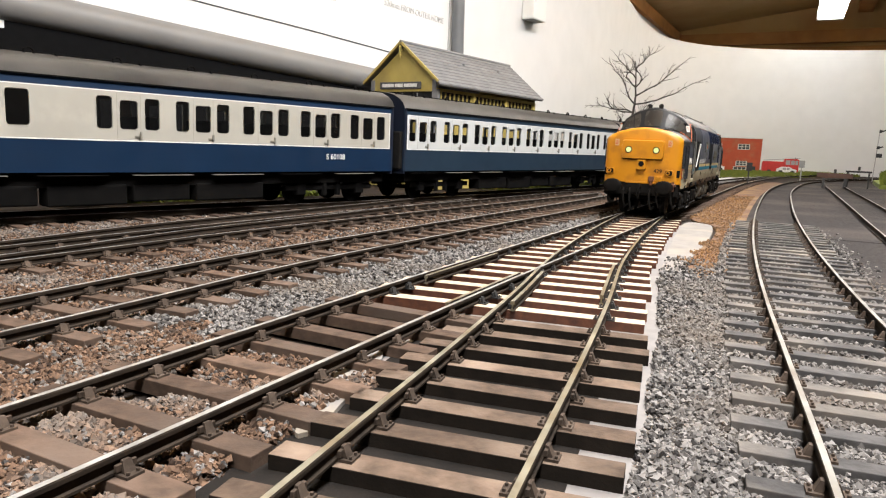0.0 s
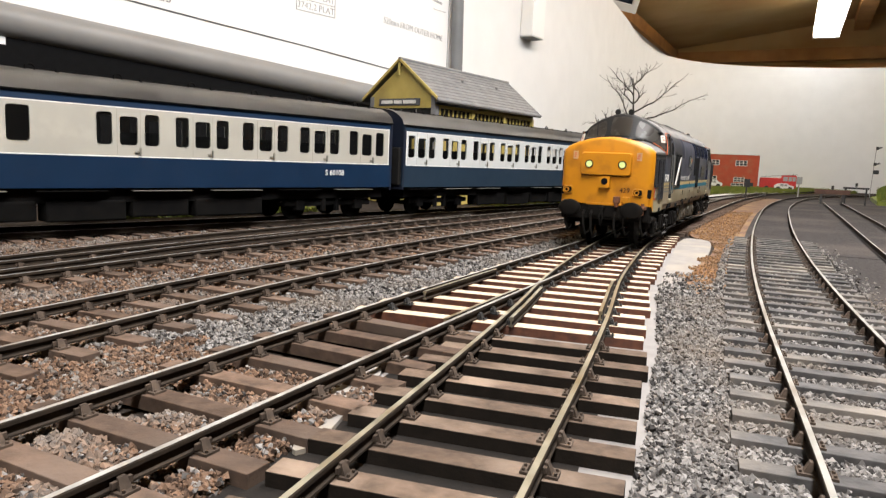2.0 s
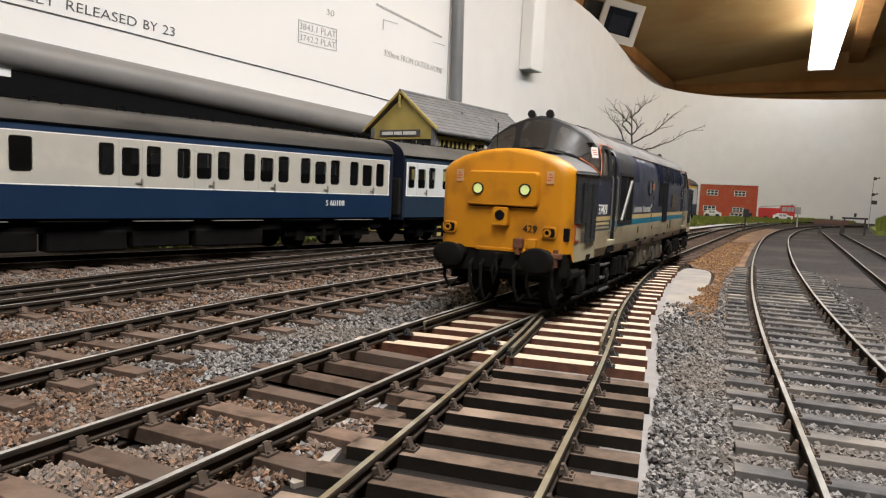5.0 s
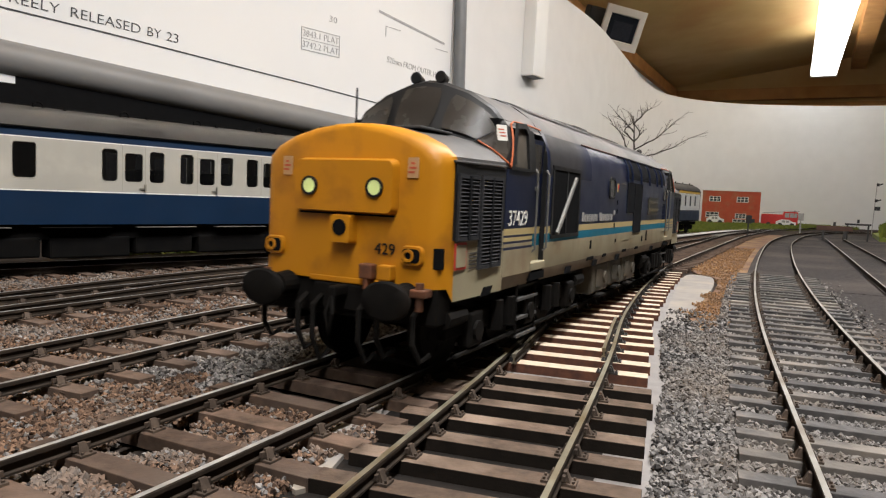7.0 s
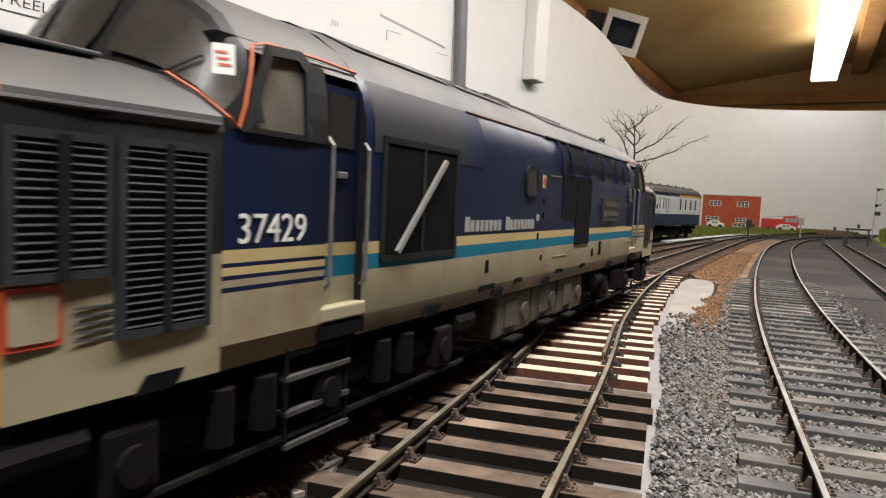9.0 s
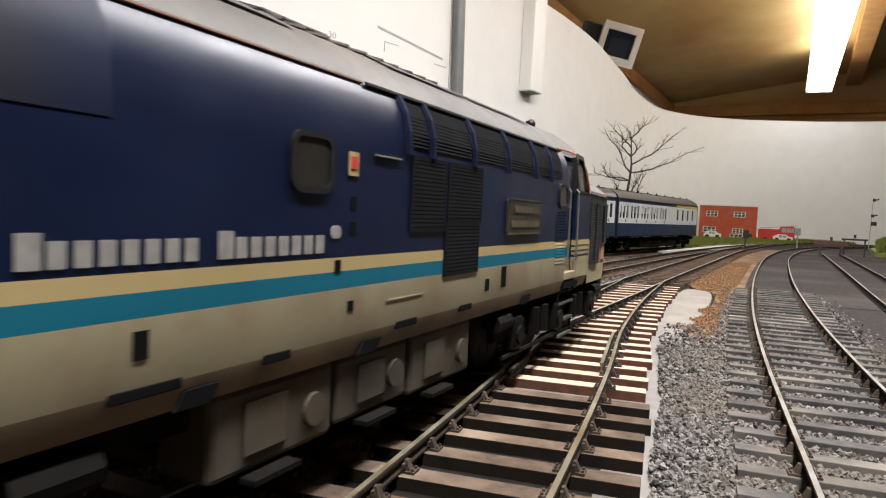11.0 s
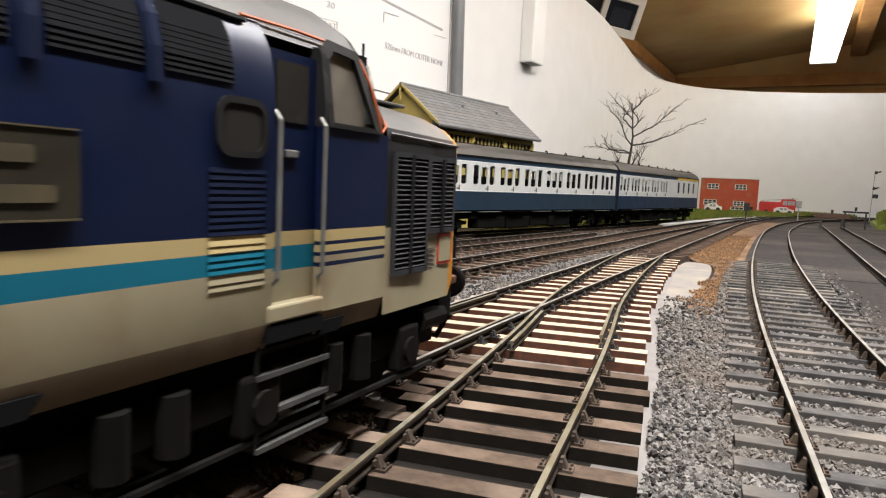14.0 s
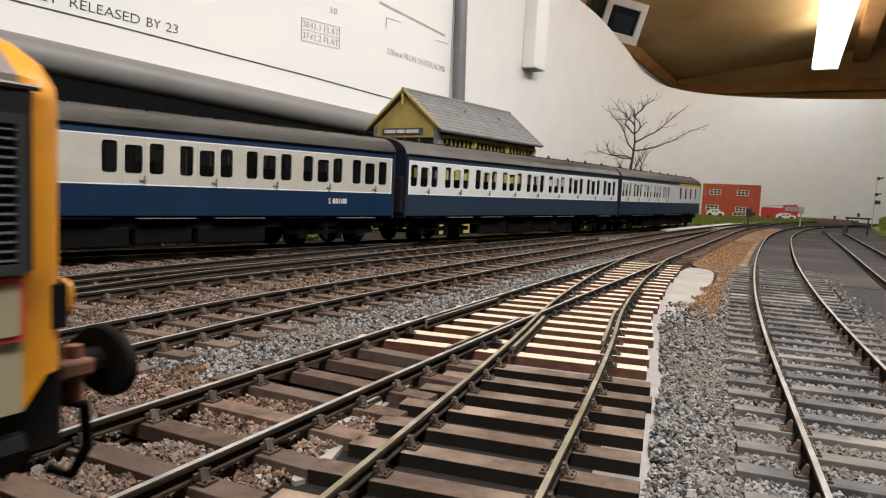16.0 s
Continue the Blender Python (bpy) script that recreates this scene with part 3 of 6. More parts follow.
def all_tracks():
    A, Bl, C = LINES["A"], LINES["B"], LINES["C"]
    a0, a1 = A.s_of_y(10.0), A.s_of_y(26.4)
    track("main_track", "A", 0, A.length, M["steel"], SL_BROWN, "weathered bullhead track with worn steel rail tops and brown sleepers", gap=(a0, a1), sl_range=(A.s_of_y(-3), A.s_of_y(70)))
    track("loop_track", "D", 2, LINES["D"].length, M["steel"], SL_BROWN, "weathered bullhead track set in brown ballast", sl_range=(LINES["D"].s_of_y(3), LINES["D"].s_of_y(60)))
    track("crossover_track", "E", 2, LINES["E"].length, M["steel"], SL_BROWN, "weathered track curving through brown ballast", sl_range=(6, LINES["E"].length))
    track("second_track", "F", 2, LINES["F"].length, M["steel"], SL_BROWN, "weathered track interlaced with its neighbour", sleepers=False)
    track("platform_track", "H", 2, LINES["H"].length, M["steel"], SL_BROWN, "dark weathered track under the passenger train", chairs=0, sl_range=(8, 70))
    track("siding_track", "C", 0.5, C.length, M["siding_steel"], SL_GREY, "curving siding track on grey sleepers in grey ballast", sl_range=(2, C.s_of_y(25.5)), spacing=0.66)
    track("yard_track", "G", 0, LINES["G"].length, M["siding_steel"], SL_GREY, "siding rails sunk in dark ash leading to a buffer stop", sleepers=False)
    # the new turnout: long bare timbers under both roads, older brown ones nearer
    t = thing("turnout", label="hand-built turnout with bare plywood timbers, black chairs and brass-coloured rails", category="railway turnout", group="tracks")
    s_end = Bl.s_of_y(26.3)
    for off in (-HALF, HALF):
        add_rail(t, Bl, off, 0.5, s_end, M["brass"], -0.004)
    # check rails and wing rails
    add_rail(t, Bl, HALF - 0.13, Bl.s_of_y(10.6), Bl.s_of_y(13.6), M["brass"], -0.002, "check_rail")
    add_rail(t, A, -HALF + 0.13, A.s_of_y(11.2), A.s_of_y(14.0), M["brass"], -0.002, "check_rail")
    add_rail(t, A, HALF - 0.12, A.s_of_y(9.8), A.s_of_y(12.4), M["brass"], -0.006, "wing_rail")
    add_rail(t, Bl, -HALF + 0.12, Bl.s_of_y(9.6), Bl.s_of_y(12.2), M["brass"], -0.008, "wing_rail")
    r = random.Random(4)
    n = 22
    for i in range(n):
        f = i / (n - 1)
        sb = Bl.s_of_y(9.85) + (Bl.s_of_y(25.0) - Bl.s_of_y(9.85)) * (0.9 * f + 0.1 * f * f)
        x1, y1, h = Bl.side(sb, HALF + 0.58 + r.uniform(-0.05, 0.05))
        turn = radians(16.5 - 1.0 * f)
        d = Vector((-math.cos(turn), math.sin(turn), 0))
        # runs left until past the outer rail of the through road
        q = Vector((x1, y1, 0))
        L = 1.0
        while L < 9:
            w = q + d * L
            k = int(np.argmin(np.hypot(A.p[:, 0] - w.x, A.p[:, 1] - w.y)))
            ax, ay, ah = A.at(A.s[k])
            if (w.x - ax) * math.cos(ah) - (w.y - ay) * math.sin(ah) < -HALF - 0.45:
                break
            L += 0.05
        c = q + d * (L / 2)
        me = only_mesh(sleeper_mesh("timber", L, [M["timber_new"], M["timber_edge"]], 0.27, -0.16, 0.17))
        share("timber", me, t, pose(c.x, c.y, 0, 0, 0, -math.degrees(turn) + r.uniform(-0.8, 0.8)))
        for line, off in ((Bl, HALF), (Bl, -HALF), (A, HALF), (A, -HALF)):
            best = None
            for k in range(60):
                w = q + d * (L * k / 59)
                j = int(np.argmin(np.hypot(line.p[:, 0] - w.x, line.p[:, 1] - w.y)))
                lx, ly, lh = line.at(line.s[j])
                e = abs((w.x - lx) * math.cos(lh) - (w.y - ly) * math.sin(lh) - off)
                if best is None or e < best[0]:
                    best = (e, line.s[j])
            if best[0] < 0.1:
                share("chair", CHAIR_NEW, t, at_line(line, best[1], off))
    for i in range(15):
        s = Bl.s_of_y(9.02) - i * 0.655
        if s < 1:
            break
        m = at_line(Bl, s, 0.06 + r.uniform(-0.03, 0.03), 2 + r.uniform(-1.0, 1.0))
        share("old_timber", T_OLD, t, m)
        for off in (-HALF, HALF):
            share("chair", CHAIR, t, at_line(Bl, s, off))


def line_coords(line, x, y):
    """Distance along and offset to the right of a line for arrays of plan points."""
    p = line.p[::2]
    s = line.s[::2]
    best = np.full(len(x), 1e9)
    k = np.zeros(len(x), int)
    for a in range(0, len(p), 64):
        d = (x[:, None] - p[None, a:a + 64, 0]) ** 2 + (y[:, None] - p[None, a:a + 64, 1]) ** 2
        i = d.argmin(1)
        m = d[np.arange(len(x)), i]
        w = m < best
        best[w], k[w] = m[w], i[w] + a
    g = np.gradient(p, axis=0)
    g /= np.hypot(*g.T)[:, None]
    dx, dy = x - p[k, 0], y - p[k, 1]
    return s[k] + dx * g[k, 0] + dy * g[k, 1], dx * g[k, 1] - dy * g[k, 0]


def ballast():
    r = np.random.default_rng(11)
    n = 690000
    # more stones to the square metre near the eye
    y = 3.0 + 40 * r.random(n) ** 2.1
    x = r.uniform(-0.80, 0.62, n) * (y + 1.5)
    co = {k: line_coords(LINES[k], x, y) for k in "ABCDEFH"}
    wob = np.array([noise.noise((a * 0.9, b * 0.9, 0)) for a, b in zip(x, y)])
    bs, bo = co["B"]
    as_, ao = co["A"]
    cs, c_o = co["C"]
    ok = (co["H"][1] > -1.0) & (c_o < 1.30 + 0.7 * r.random(n) ** 3 + 0.15 * wob)
    bare = (bo < 1.42 + 0.10 * wob + 0.28 * r.random(n) ** 3) & (ao > -1.15) & (y < 25)
    near_a = (y < 7.4 + 2.0 * wob) & (ao < 1.15 + 0.3 * wob)
    ok &= ~(bare & ~near_a)
    ok &= ~((bo > 0) & (c_o < -1.5) & (y > 13.6 + 1.2 * wob + (bo - 1.5) * 0.4 + 2.5 * r.random(n) ** 2))
    ok &= ~((c_o > -1.6) & (y > 21.0 + wob + 5 * r.random(n) ** 1.5))
    ok &= ~((y > 25) & (ao > 1.3))
    for k, sp, a in (("A", 0.76, LINES["A"].s_of_y(-3)), ("D", 0.76, LINES["D"].s_of_y(3)), ("E", 0.76, 6), ("C", 0.66, 2)):
        s, o = co[k]
        ph = np.abs(((s - a) / sp) % 1 - 0.5) * sp
        on = (np.abs(o) < 1.32) & (ph < 0.155)
        keep = r.random(n) < (0.10 if k != "D" else 0.16)
        ok &= ~on | keep
    for k in "ACDEF":
        ok &= ~(np.abs(np.abs(co[k][1]) - HALF) < 0.085)
    xs, ys, soil = x, y, np.zeros(n, bool)
    for (x0, y0), (x1, y1) in zip(EARTH, EARTH[1:] + EARTH[:1]):
        if y0 != y1:
            soil ^= ((y0 > ys) != (y1 > ys)) & (xs + 0.5 * wob < (x1 - x0) * (ys - y0) / (y1 - y0) + x0)
    soil &= ~ok & (c_o < -1.25)
    x, y, ao, bo, wob, do = x[ok], y[ok], ao[ok], bo[ok], wob[ok], co["D"][1][ok]
    print("stones", len(x))
    n = len(x)
    size = (0.019 + 0.022 * r.random(n) ** 1.6) * (1 + 0.02 * y)
    grey = (bo > 1.0) | ((ao < -0.9) & (do > 0.6) & (y > 8.5 + 3 * wob)) | (r.random(n) < 0.08 + 0.012 * y)
    # finer grains over the earth
    ns = soil.sum()
    x, y = np.append(x, xs[soil]), np.append(y, ys[soil])
    size = np.append(size, r.uniform(0.012, 0.026, ns) * (1 + 0.012 * ys[soil]))
    is_soil = np.append(np.zeros(n, bool), np.ones(ns, bool))
    grey = np.append(grey, np.zeros(ns, bool))
    brown = ~grey & ~is_soil
    base = np.array([(1, 0, 0), (-1, 0, 0), (0, 1, 0), (0, -1, 0), (0, 0, 1), (0, 0, -1)], float)
    tri = np.array([(0, 2, 4), (2, 1, 4), (1, 3, 4), (3, 0, 4), (2, 0, 5), (1, 2, 5), (3, 1, 5), (0, 3, 5)])
    for name, pick, material, label in (("ballast_grey", grey, M["stone_grey"], "loose grey stone ballast between the tracks"), ("ballast_brown", brown, M["stone_brown"], "rusty brown stone ballast round the weathered tracks"),
                                        ("earth_grains", is_soil, M["earth_grain"], "fine orange-brown grains on the earth patch")):
        k = pick.sum()
        v = base[None] * (size[pick][:, None, None] * r.uniform(0.75, 1.25, (k, 6, 3)))
        v += r.normal(0, 0.12, (k, 6, 3)) * size[pick][:, None, None]
        a = r.uniform(0, 6.28, (k, 1))
        vx, vy, vz = v[..., 0], v[..., 1], v[..., 2] * 0.85
        tl = r.uniform(-0.8, 0.8, (k, 1))
        vx, vz = vx * np.cos(tl) - vz * np.sin(tl), vx * np.sin(tl) + vz * np.cos(tl)
        v = np.stack([vx * np.cos(a) - vy * np.sin(a) + x[pick][:, None], vx * np.sin(a) + vy * np.cos(a) + y[pick][:, None],
                      vz - 0.325 + 0.115 * r.random((k, 1))], -1) * S
        f = (tri[None] + (np.arange(k) * 6)[:, None, None]).reshape(-1, 3)
        me = bpy.data.meshes.new(name)
        me.from_pydata(v.reshape(-1, 3).tolist(), [], f.tolist())
        me.materials.append(material)
        tagged(new(name, me), label, "ballast", kind="stuff")


# ---- the locomotive ----
LEN = 17.62
LM = dict(
    yellow=mat("warm_yellow_paint", (0.50, 0.205, 0.006), (0.44, 0.175, 0.006), 0.42, scale=0.8, local=True, bump=0.05, bscale=10, stain=(0.30, 0.115, 0.010), stain_scale=1.6, stain_at=0.60, spec=0.35),
    blue=mat("deep_blue_paint", (0.0042, 0.0095, 0.035), (0.0038, 0.0078, 0.028), 0.34, scale=0.9, local=True, stain=(0.010, 0.012, 0.024), stain_scale=0.5, stain_at=0.6, spec=0.3),
    cream=mat("pale_grey_cream_paint", (0.30, 0.262, 0.168), (0.24, 0.207, 0.13), 0.5, scale=0.9, local=True, stain=(0.22, 0.165, 0.10), stain_scale=1.3, stain_at=0.55, spec=0.3),
    buff=mat("buff_stripe_paint", (0.42, 0.325, 0.155), (0.36, 0.28, 0.13), 0.5, scale=1.0, local=True, spec=0.15),
    teal=mat("light_blue_stripe_paint", (0.008, 0.125, 0.19), (0.007, 0.105, 0.16), 0.5, scale=1.0, local=True, spec=0.15),
    grime=mat("brown_dirt_on_sole", (0.17, 0.12, 0.07), (0.10, 0.07, 0.043), 0.7, scale=1.8, local=True, stain=(0.21, 0.16, 0.10), stain_at=0.55),
    roof=mat("weathered_dark_grey_roof", (0.055, 0.052, 0.05), (0.035, 0.034, 0.033), 0.55, scale=1.0, local=True, stain=(0.10, 0.085, 0.075), stain_scale=0.5),
    black=mat("black_cab_surround", (0.009, 0.009, 0.0095), (0.014, 0.0135, 0.013), 0.5, scale=2.0, local=True, spec=0.2),
    under=mat("oily_black_underframe", (0.006, 0.0055, 0.005), (0.010, 0.009, 0.008), 0.6, scale=3.0, local=True, stain=(0.016, 0.011, 0.008), stain_at=0.62, spec=0.04),
    tank=mat("dirty_grey_tank", (0.085, 0.076, 0.058), (0.045, 0.04, 0.03), 0.6, scale=2.0, local=True, stain=(0.06, 0.045, 0.03), spec=0.2),
    window=mat("dusty_dark_window_glass", (0.034, 0.03, 0.026), (0.022, 0.02, 0.018), 0.2, scale=1.0, local=True),
    screen=mat("dusty_brown_grey_windscreen", (0.062, 0.054, 0.046), (0.04, 0.035, 0.03), 0.25, scale=1.2, local=True, stain=(0.085, 0.073, 0.06), spec=0.3),
    grille=mat("dark_grey_grille", (0.016, 0.0165, 0.0175), (0.010, 0.010, 0.011), 0.8, scale=3, local=True, spec=0.03),
    orange=mat("orange_cantrail_line", (0.52, 0.115, 0.03), rough=0.6),
    faint_orange=mat("dirty_orange_line", (0.20, 0.085, 0.05), (0.10, 0.06, 0.045), 0.6, scale=1.5, local=True),
    cab_pane=mat("dusty_tan_side_window", (0.15, 0.13, 0.105), (0.08, 0.07, 0.058), 0.2, scale=1.6, local=True),
    nose_label=mat("faded_nose_label", (0.52, 0.30, 0.14), rough=0.6),
    faded_red=mat("faded_red_marking", (0.52, 0.09, 0.035), rough=0.6),
    worn_edge=mat("worn_step_edge", (0.07, 0.068, 0.065), (0.02, 0.019, 0.018), 0.5, scale=2, local=True),
    red=mat("red_marking", (0.55, 0.05, 0.03), rough=0.5),
    white=mat("off_white_marking", (0.72, 0.70, 0.64), rough=0.5),
    rust=mat("rusty_orange_fitting", (0.19, 0.06, 0.018), (0.05, 0.022, 0.012), 0.7, scale=5, local=True),
    metal=mat("dull_steel_handrail", (0.20, 0.195, 0.18), rough=0.5, metal=0.5),
    plate=mat("dark_bronze_plate", (0.04, 0.035, 0.023), (0.028, 0.024, 0.016), 0.4, metal=0.3),
    letters=mat("worn_bronze_lettering", (0.085, 0.066, 0.034), (0.05, 0.04, 0.022), 0.5, scale=6, local=True),
    lamp=glow("lit_headlamp_lens", (0.62, 0.70, 0.27), 0.42),
    rib=mat("dulled_blue_rib", (0.006, 0.010, 0.030), (0.005, 0.008, 0.022), 0.7, scale=2, local=True, spec=0.06),
    nose_grille=mat("grey_nose_grille", (0.036, 0.036, 0.038), (0.024, 0.024, 0.026), 0.75, scale=3, local=True, spec=0.08),
    body_grille=mat("dirty_black_louvre", (0.011, 0.0115, 0.013), (0.008, 0.008, 0.009), 0.85, scale=3, local=True, spec=0.03),
    white_letter=mat("dulled_white_lettering", (0.30, 0.29, 0.27), (0.20, 0.19, 0.18), 0.6, scale=8, local=True),
    dark=M["black_and_shade"],
)


def soot_mat():
    """Blue paint dulled by soot, strongest over the intake and thinning out backwards."""
    m = mat("sooty_blue_paint", (0.0042, 0.0095, 0.035), (0.0038, 0.0078, 0.028), 0.5, scale=0.9, local=True, spec=0.2)
    n, l = m.node_tree.nodes, m.node_tree.links
    b = n["Principled BSDF"]
    sep = n.new("ShaderNodeSeparateXYZ")
    l.new(n.new("ShaderNodeTexCoord").outputs["Object"], sep.inputs[0])
    f = n.new("ShaderNodeMapRange")
    f.interpolation_type = "SMOOTHSTEP"
    f.inputs[1].default_value, f.inputs[2].default_value = 4.9 * S, 5.85 * S
    f.inputs[3].default_value, f.inputs[4].default_value = 0.9, 0.0
    l.new(sep.outputs["Y"], f.inputs[0])
    x = n.new("ShaderNodeMix")
    x.data_type = "RGBA"
    x.inputs[7].default_value = (0.030, 0.028, 0.028, 1)
    l.new(f.outputs[0], x.inputs[0])
    l.new(b.inputs["Base Color"].links[0].from_socket, x.inputs[6])
    l.new(x.outputs[2], b.inputs["Base Color"])
    return m


SOOT = soot_mat()


# half cross-section of the body above the sole: (half width, height, paint of the strip above it)
SECTION = [(1.29, 0.98, "grime"), (1.348, 1.17, "cream"), (1.352, 1.57, "teal"), (1.352, 1.71, "buff"), (1.352, 1.82, "blue"), (1.352, 2.70, "blue"), (1.335, 2.92, "blue"),
           (1.29, 3.10, "blue"), (1.20, 3.26, "roof"), (1.03, 3.46, "roof"), (0.78, 3.64, "roof"), (0.45, 3.79, "roof"), (0.15, 3.86, "roof"), (0.0, 3.87, "roof")]
PAINTS = ["grime", "cream", "teal", "buff", "blue", "roof", "black", "yellow"]


def whole_ring(section, y):
    return [(w, y, z) for w, z, _ in section] + [(-w, y, z) for w, z, _ in section[-2::-1]]


def ring_paint(section):
    p = [k for _, _, k in section[:-1]]
    return p + p[::-1]


def paints():
    return [LM[k] for k in PAINTS]


def body_shell(t):
    bm = B()
    lv = ring_paint(SECTION)
    ys = [3.33, 3.45, 8.5, 8.55, LEN - 3.29, LEN - 3.17]
    rings = [whole_ring(SECTION, y) for y in ys]
    vs = loft(bm, rings, False, lambda i, j: PAINTS.index(lv[j]))
    bm.faces.new(vs[0]).material_index = 6
    bm.faces.new(vs[-1][::-1]).material_index = 6
    return part("body", bm, paints(), t, "dark blue body with buff, light blue and cream bands", smooth=True)


def louvre(bm, x, y0, y1, z0, z1, n, out=0.03, frame=0.05):
    """A framed panel of raised horizontal slats on a side at x."""
    sg = 1 if x > 0 else -1
    box(bm, x - 0.01 * sg, y0, z0, x + 0.012 * sg, y1, z1)
    for a in ((y0 - frame, z0 - frame, y1 + frame, z0), (y0 - frame, z1, y1 + frame, z1 + frame), (y0 - frame, z0, y0, z1), (y1, z0, y1 + frame, z1)):
        box(bm, x - 0.01 * sg, a[0], a[1], x + out * sg, a[2], a[3])
    for i in range(n):
        z = z0 + (z1 - z0) * (i + 0.5) / n
        h = (z1 - z0) / n * 0.48
        vs = [bm.verts.new(v) for v in ((x + 0.012 * sg, y0, z + h), (x + 0.012 * sg, y1, z + h), (x + out * sg, y1, z - h * 0.4), (x + out * sg, y0, z - h * 0.4), (x + 0.012 * sg, y0, z - h), (x + 0.012 * sg, y1, z - h))]
        bm.faces.new(vs[:4])
        bm.faces.new((vs[3], vs[2], vs[5], vs[4]))
    return bm


def rounded(w, h, r, n=4):
    """A rounded rectangle about the origin."""
    out = []
    for cx, cy, a0 in ((w / 2 - r, h / 2 - r, 0), (-w / 2 + r, h / 2 - r, 90), (-w / 2 + r, -h / 2 + r, 180), (w / 2 - r, -h / 2 + r, 270)):
        for i in range(n + 1):
            a = radians(a0 + 90 * i / n)
            out.append((cx + r * math.cos(a), cy + r * math.sin(a)))
    return out


def plate_on(bm, m, w, h, r, depth, mi=0, taper=0.0):
    """A rounded plate in the plane of m (x along, y up, z out)."""
    p = rounded(w, h, r)
    q = rounded(w - taper * 2, h - taper * 2, max(0.005, r - taper * 0.5))
    lo = [bm.verts.new(m @ Vector((x, y, 0))) for x, y in p]
    hi = [bm.verts.new(m @ Vector((x, y, depth))) for x, y in q]
    n = len(p)
    for i in range(n):
        bm.faces.new((lo[i], lo[(i + 1) % n], hi[(i + 1) % n], hi[i])).material_index = mi
    bm.faces.new(hi).material_index = mi
    return bm


def side_m(y, z, x=1.352, sg=1):
    """On a flank: x runs backwards for the near flank, y up, z outwards."""
    return axes(Vector((x * sg, y, z)), Vector((0, 1 * sg, 0)), Vector((0, 0, 1)), Vector((sg, 0, 0)))


def front_m(x, z, y=0.0):
    return axes(Vector((x, y, z)), Vector((1, 0, 0)), Vector((0, 0, 1)), Vector((0, -1, 0)))


def window_on(t, m, w, h, name="window", r=0.08, frame=0.045):
    b = B()
    n = rounded(w + frame * 2, h + frame * 2, r + frame)
    k = rounded(w, h, r)
    rings = [[m @ Vector((x, y, d)) for x, y in pp] for pp, d in ((n, 0.0), (n, 0.025), (k, 0.025), (k, 0.0))]
    loft(b, rings, True)
    f = part(name, b, LM["black"], t)
    part("pane", plate_on(B(), m, w, h, r, 0.012), LM["window"], f, "dusty dark glass")
    return f


def nose_ring(y, w, zt, zs, z0=1.0):
    """Half outline of the nose, bottom to crown."""
    pts = [(w, z0), (w, 1.53), (w, 1.71), (w, 1.80), (w, zs - 0.10), (w - 0.015, zs), (w * 0.88, zs + (zt - zs) * 0.32), (w * 0.68, zs + (zt - zs) * 0.63), (w * 0.42, zs + (zt - zs) * 0.86), (w * 0.18, zs + (zt - zs) * 0.975), (0, zt)]
    return [(a, y, z) for a, z in pts] + [(-a, y, z) for a, z in pts[-2::-1]]


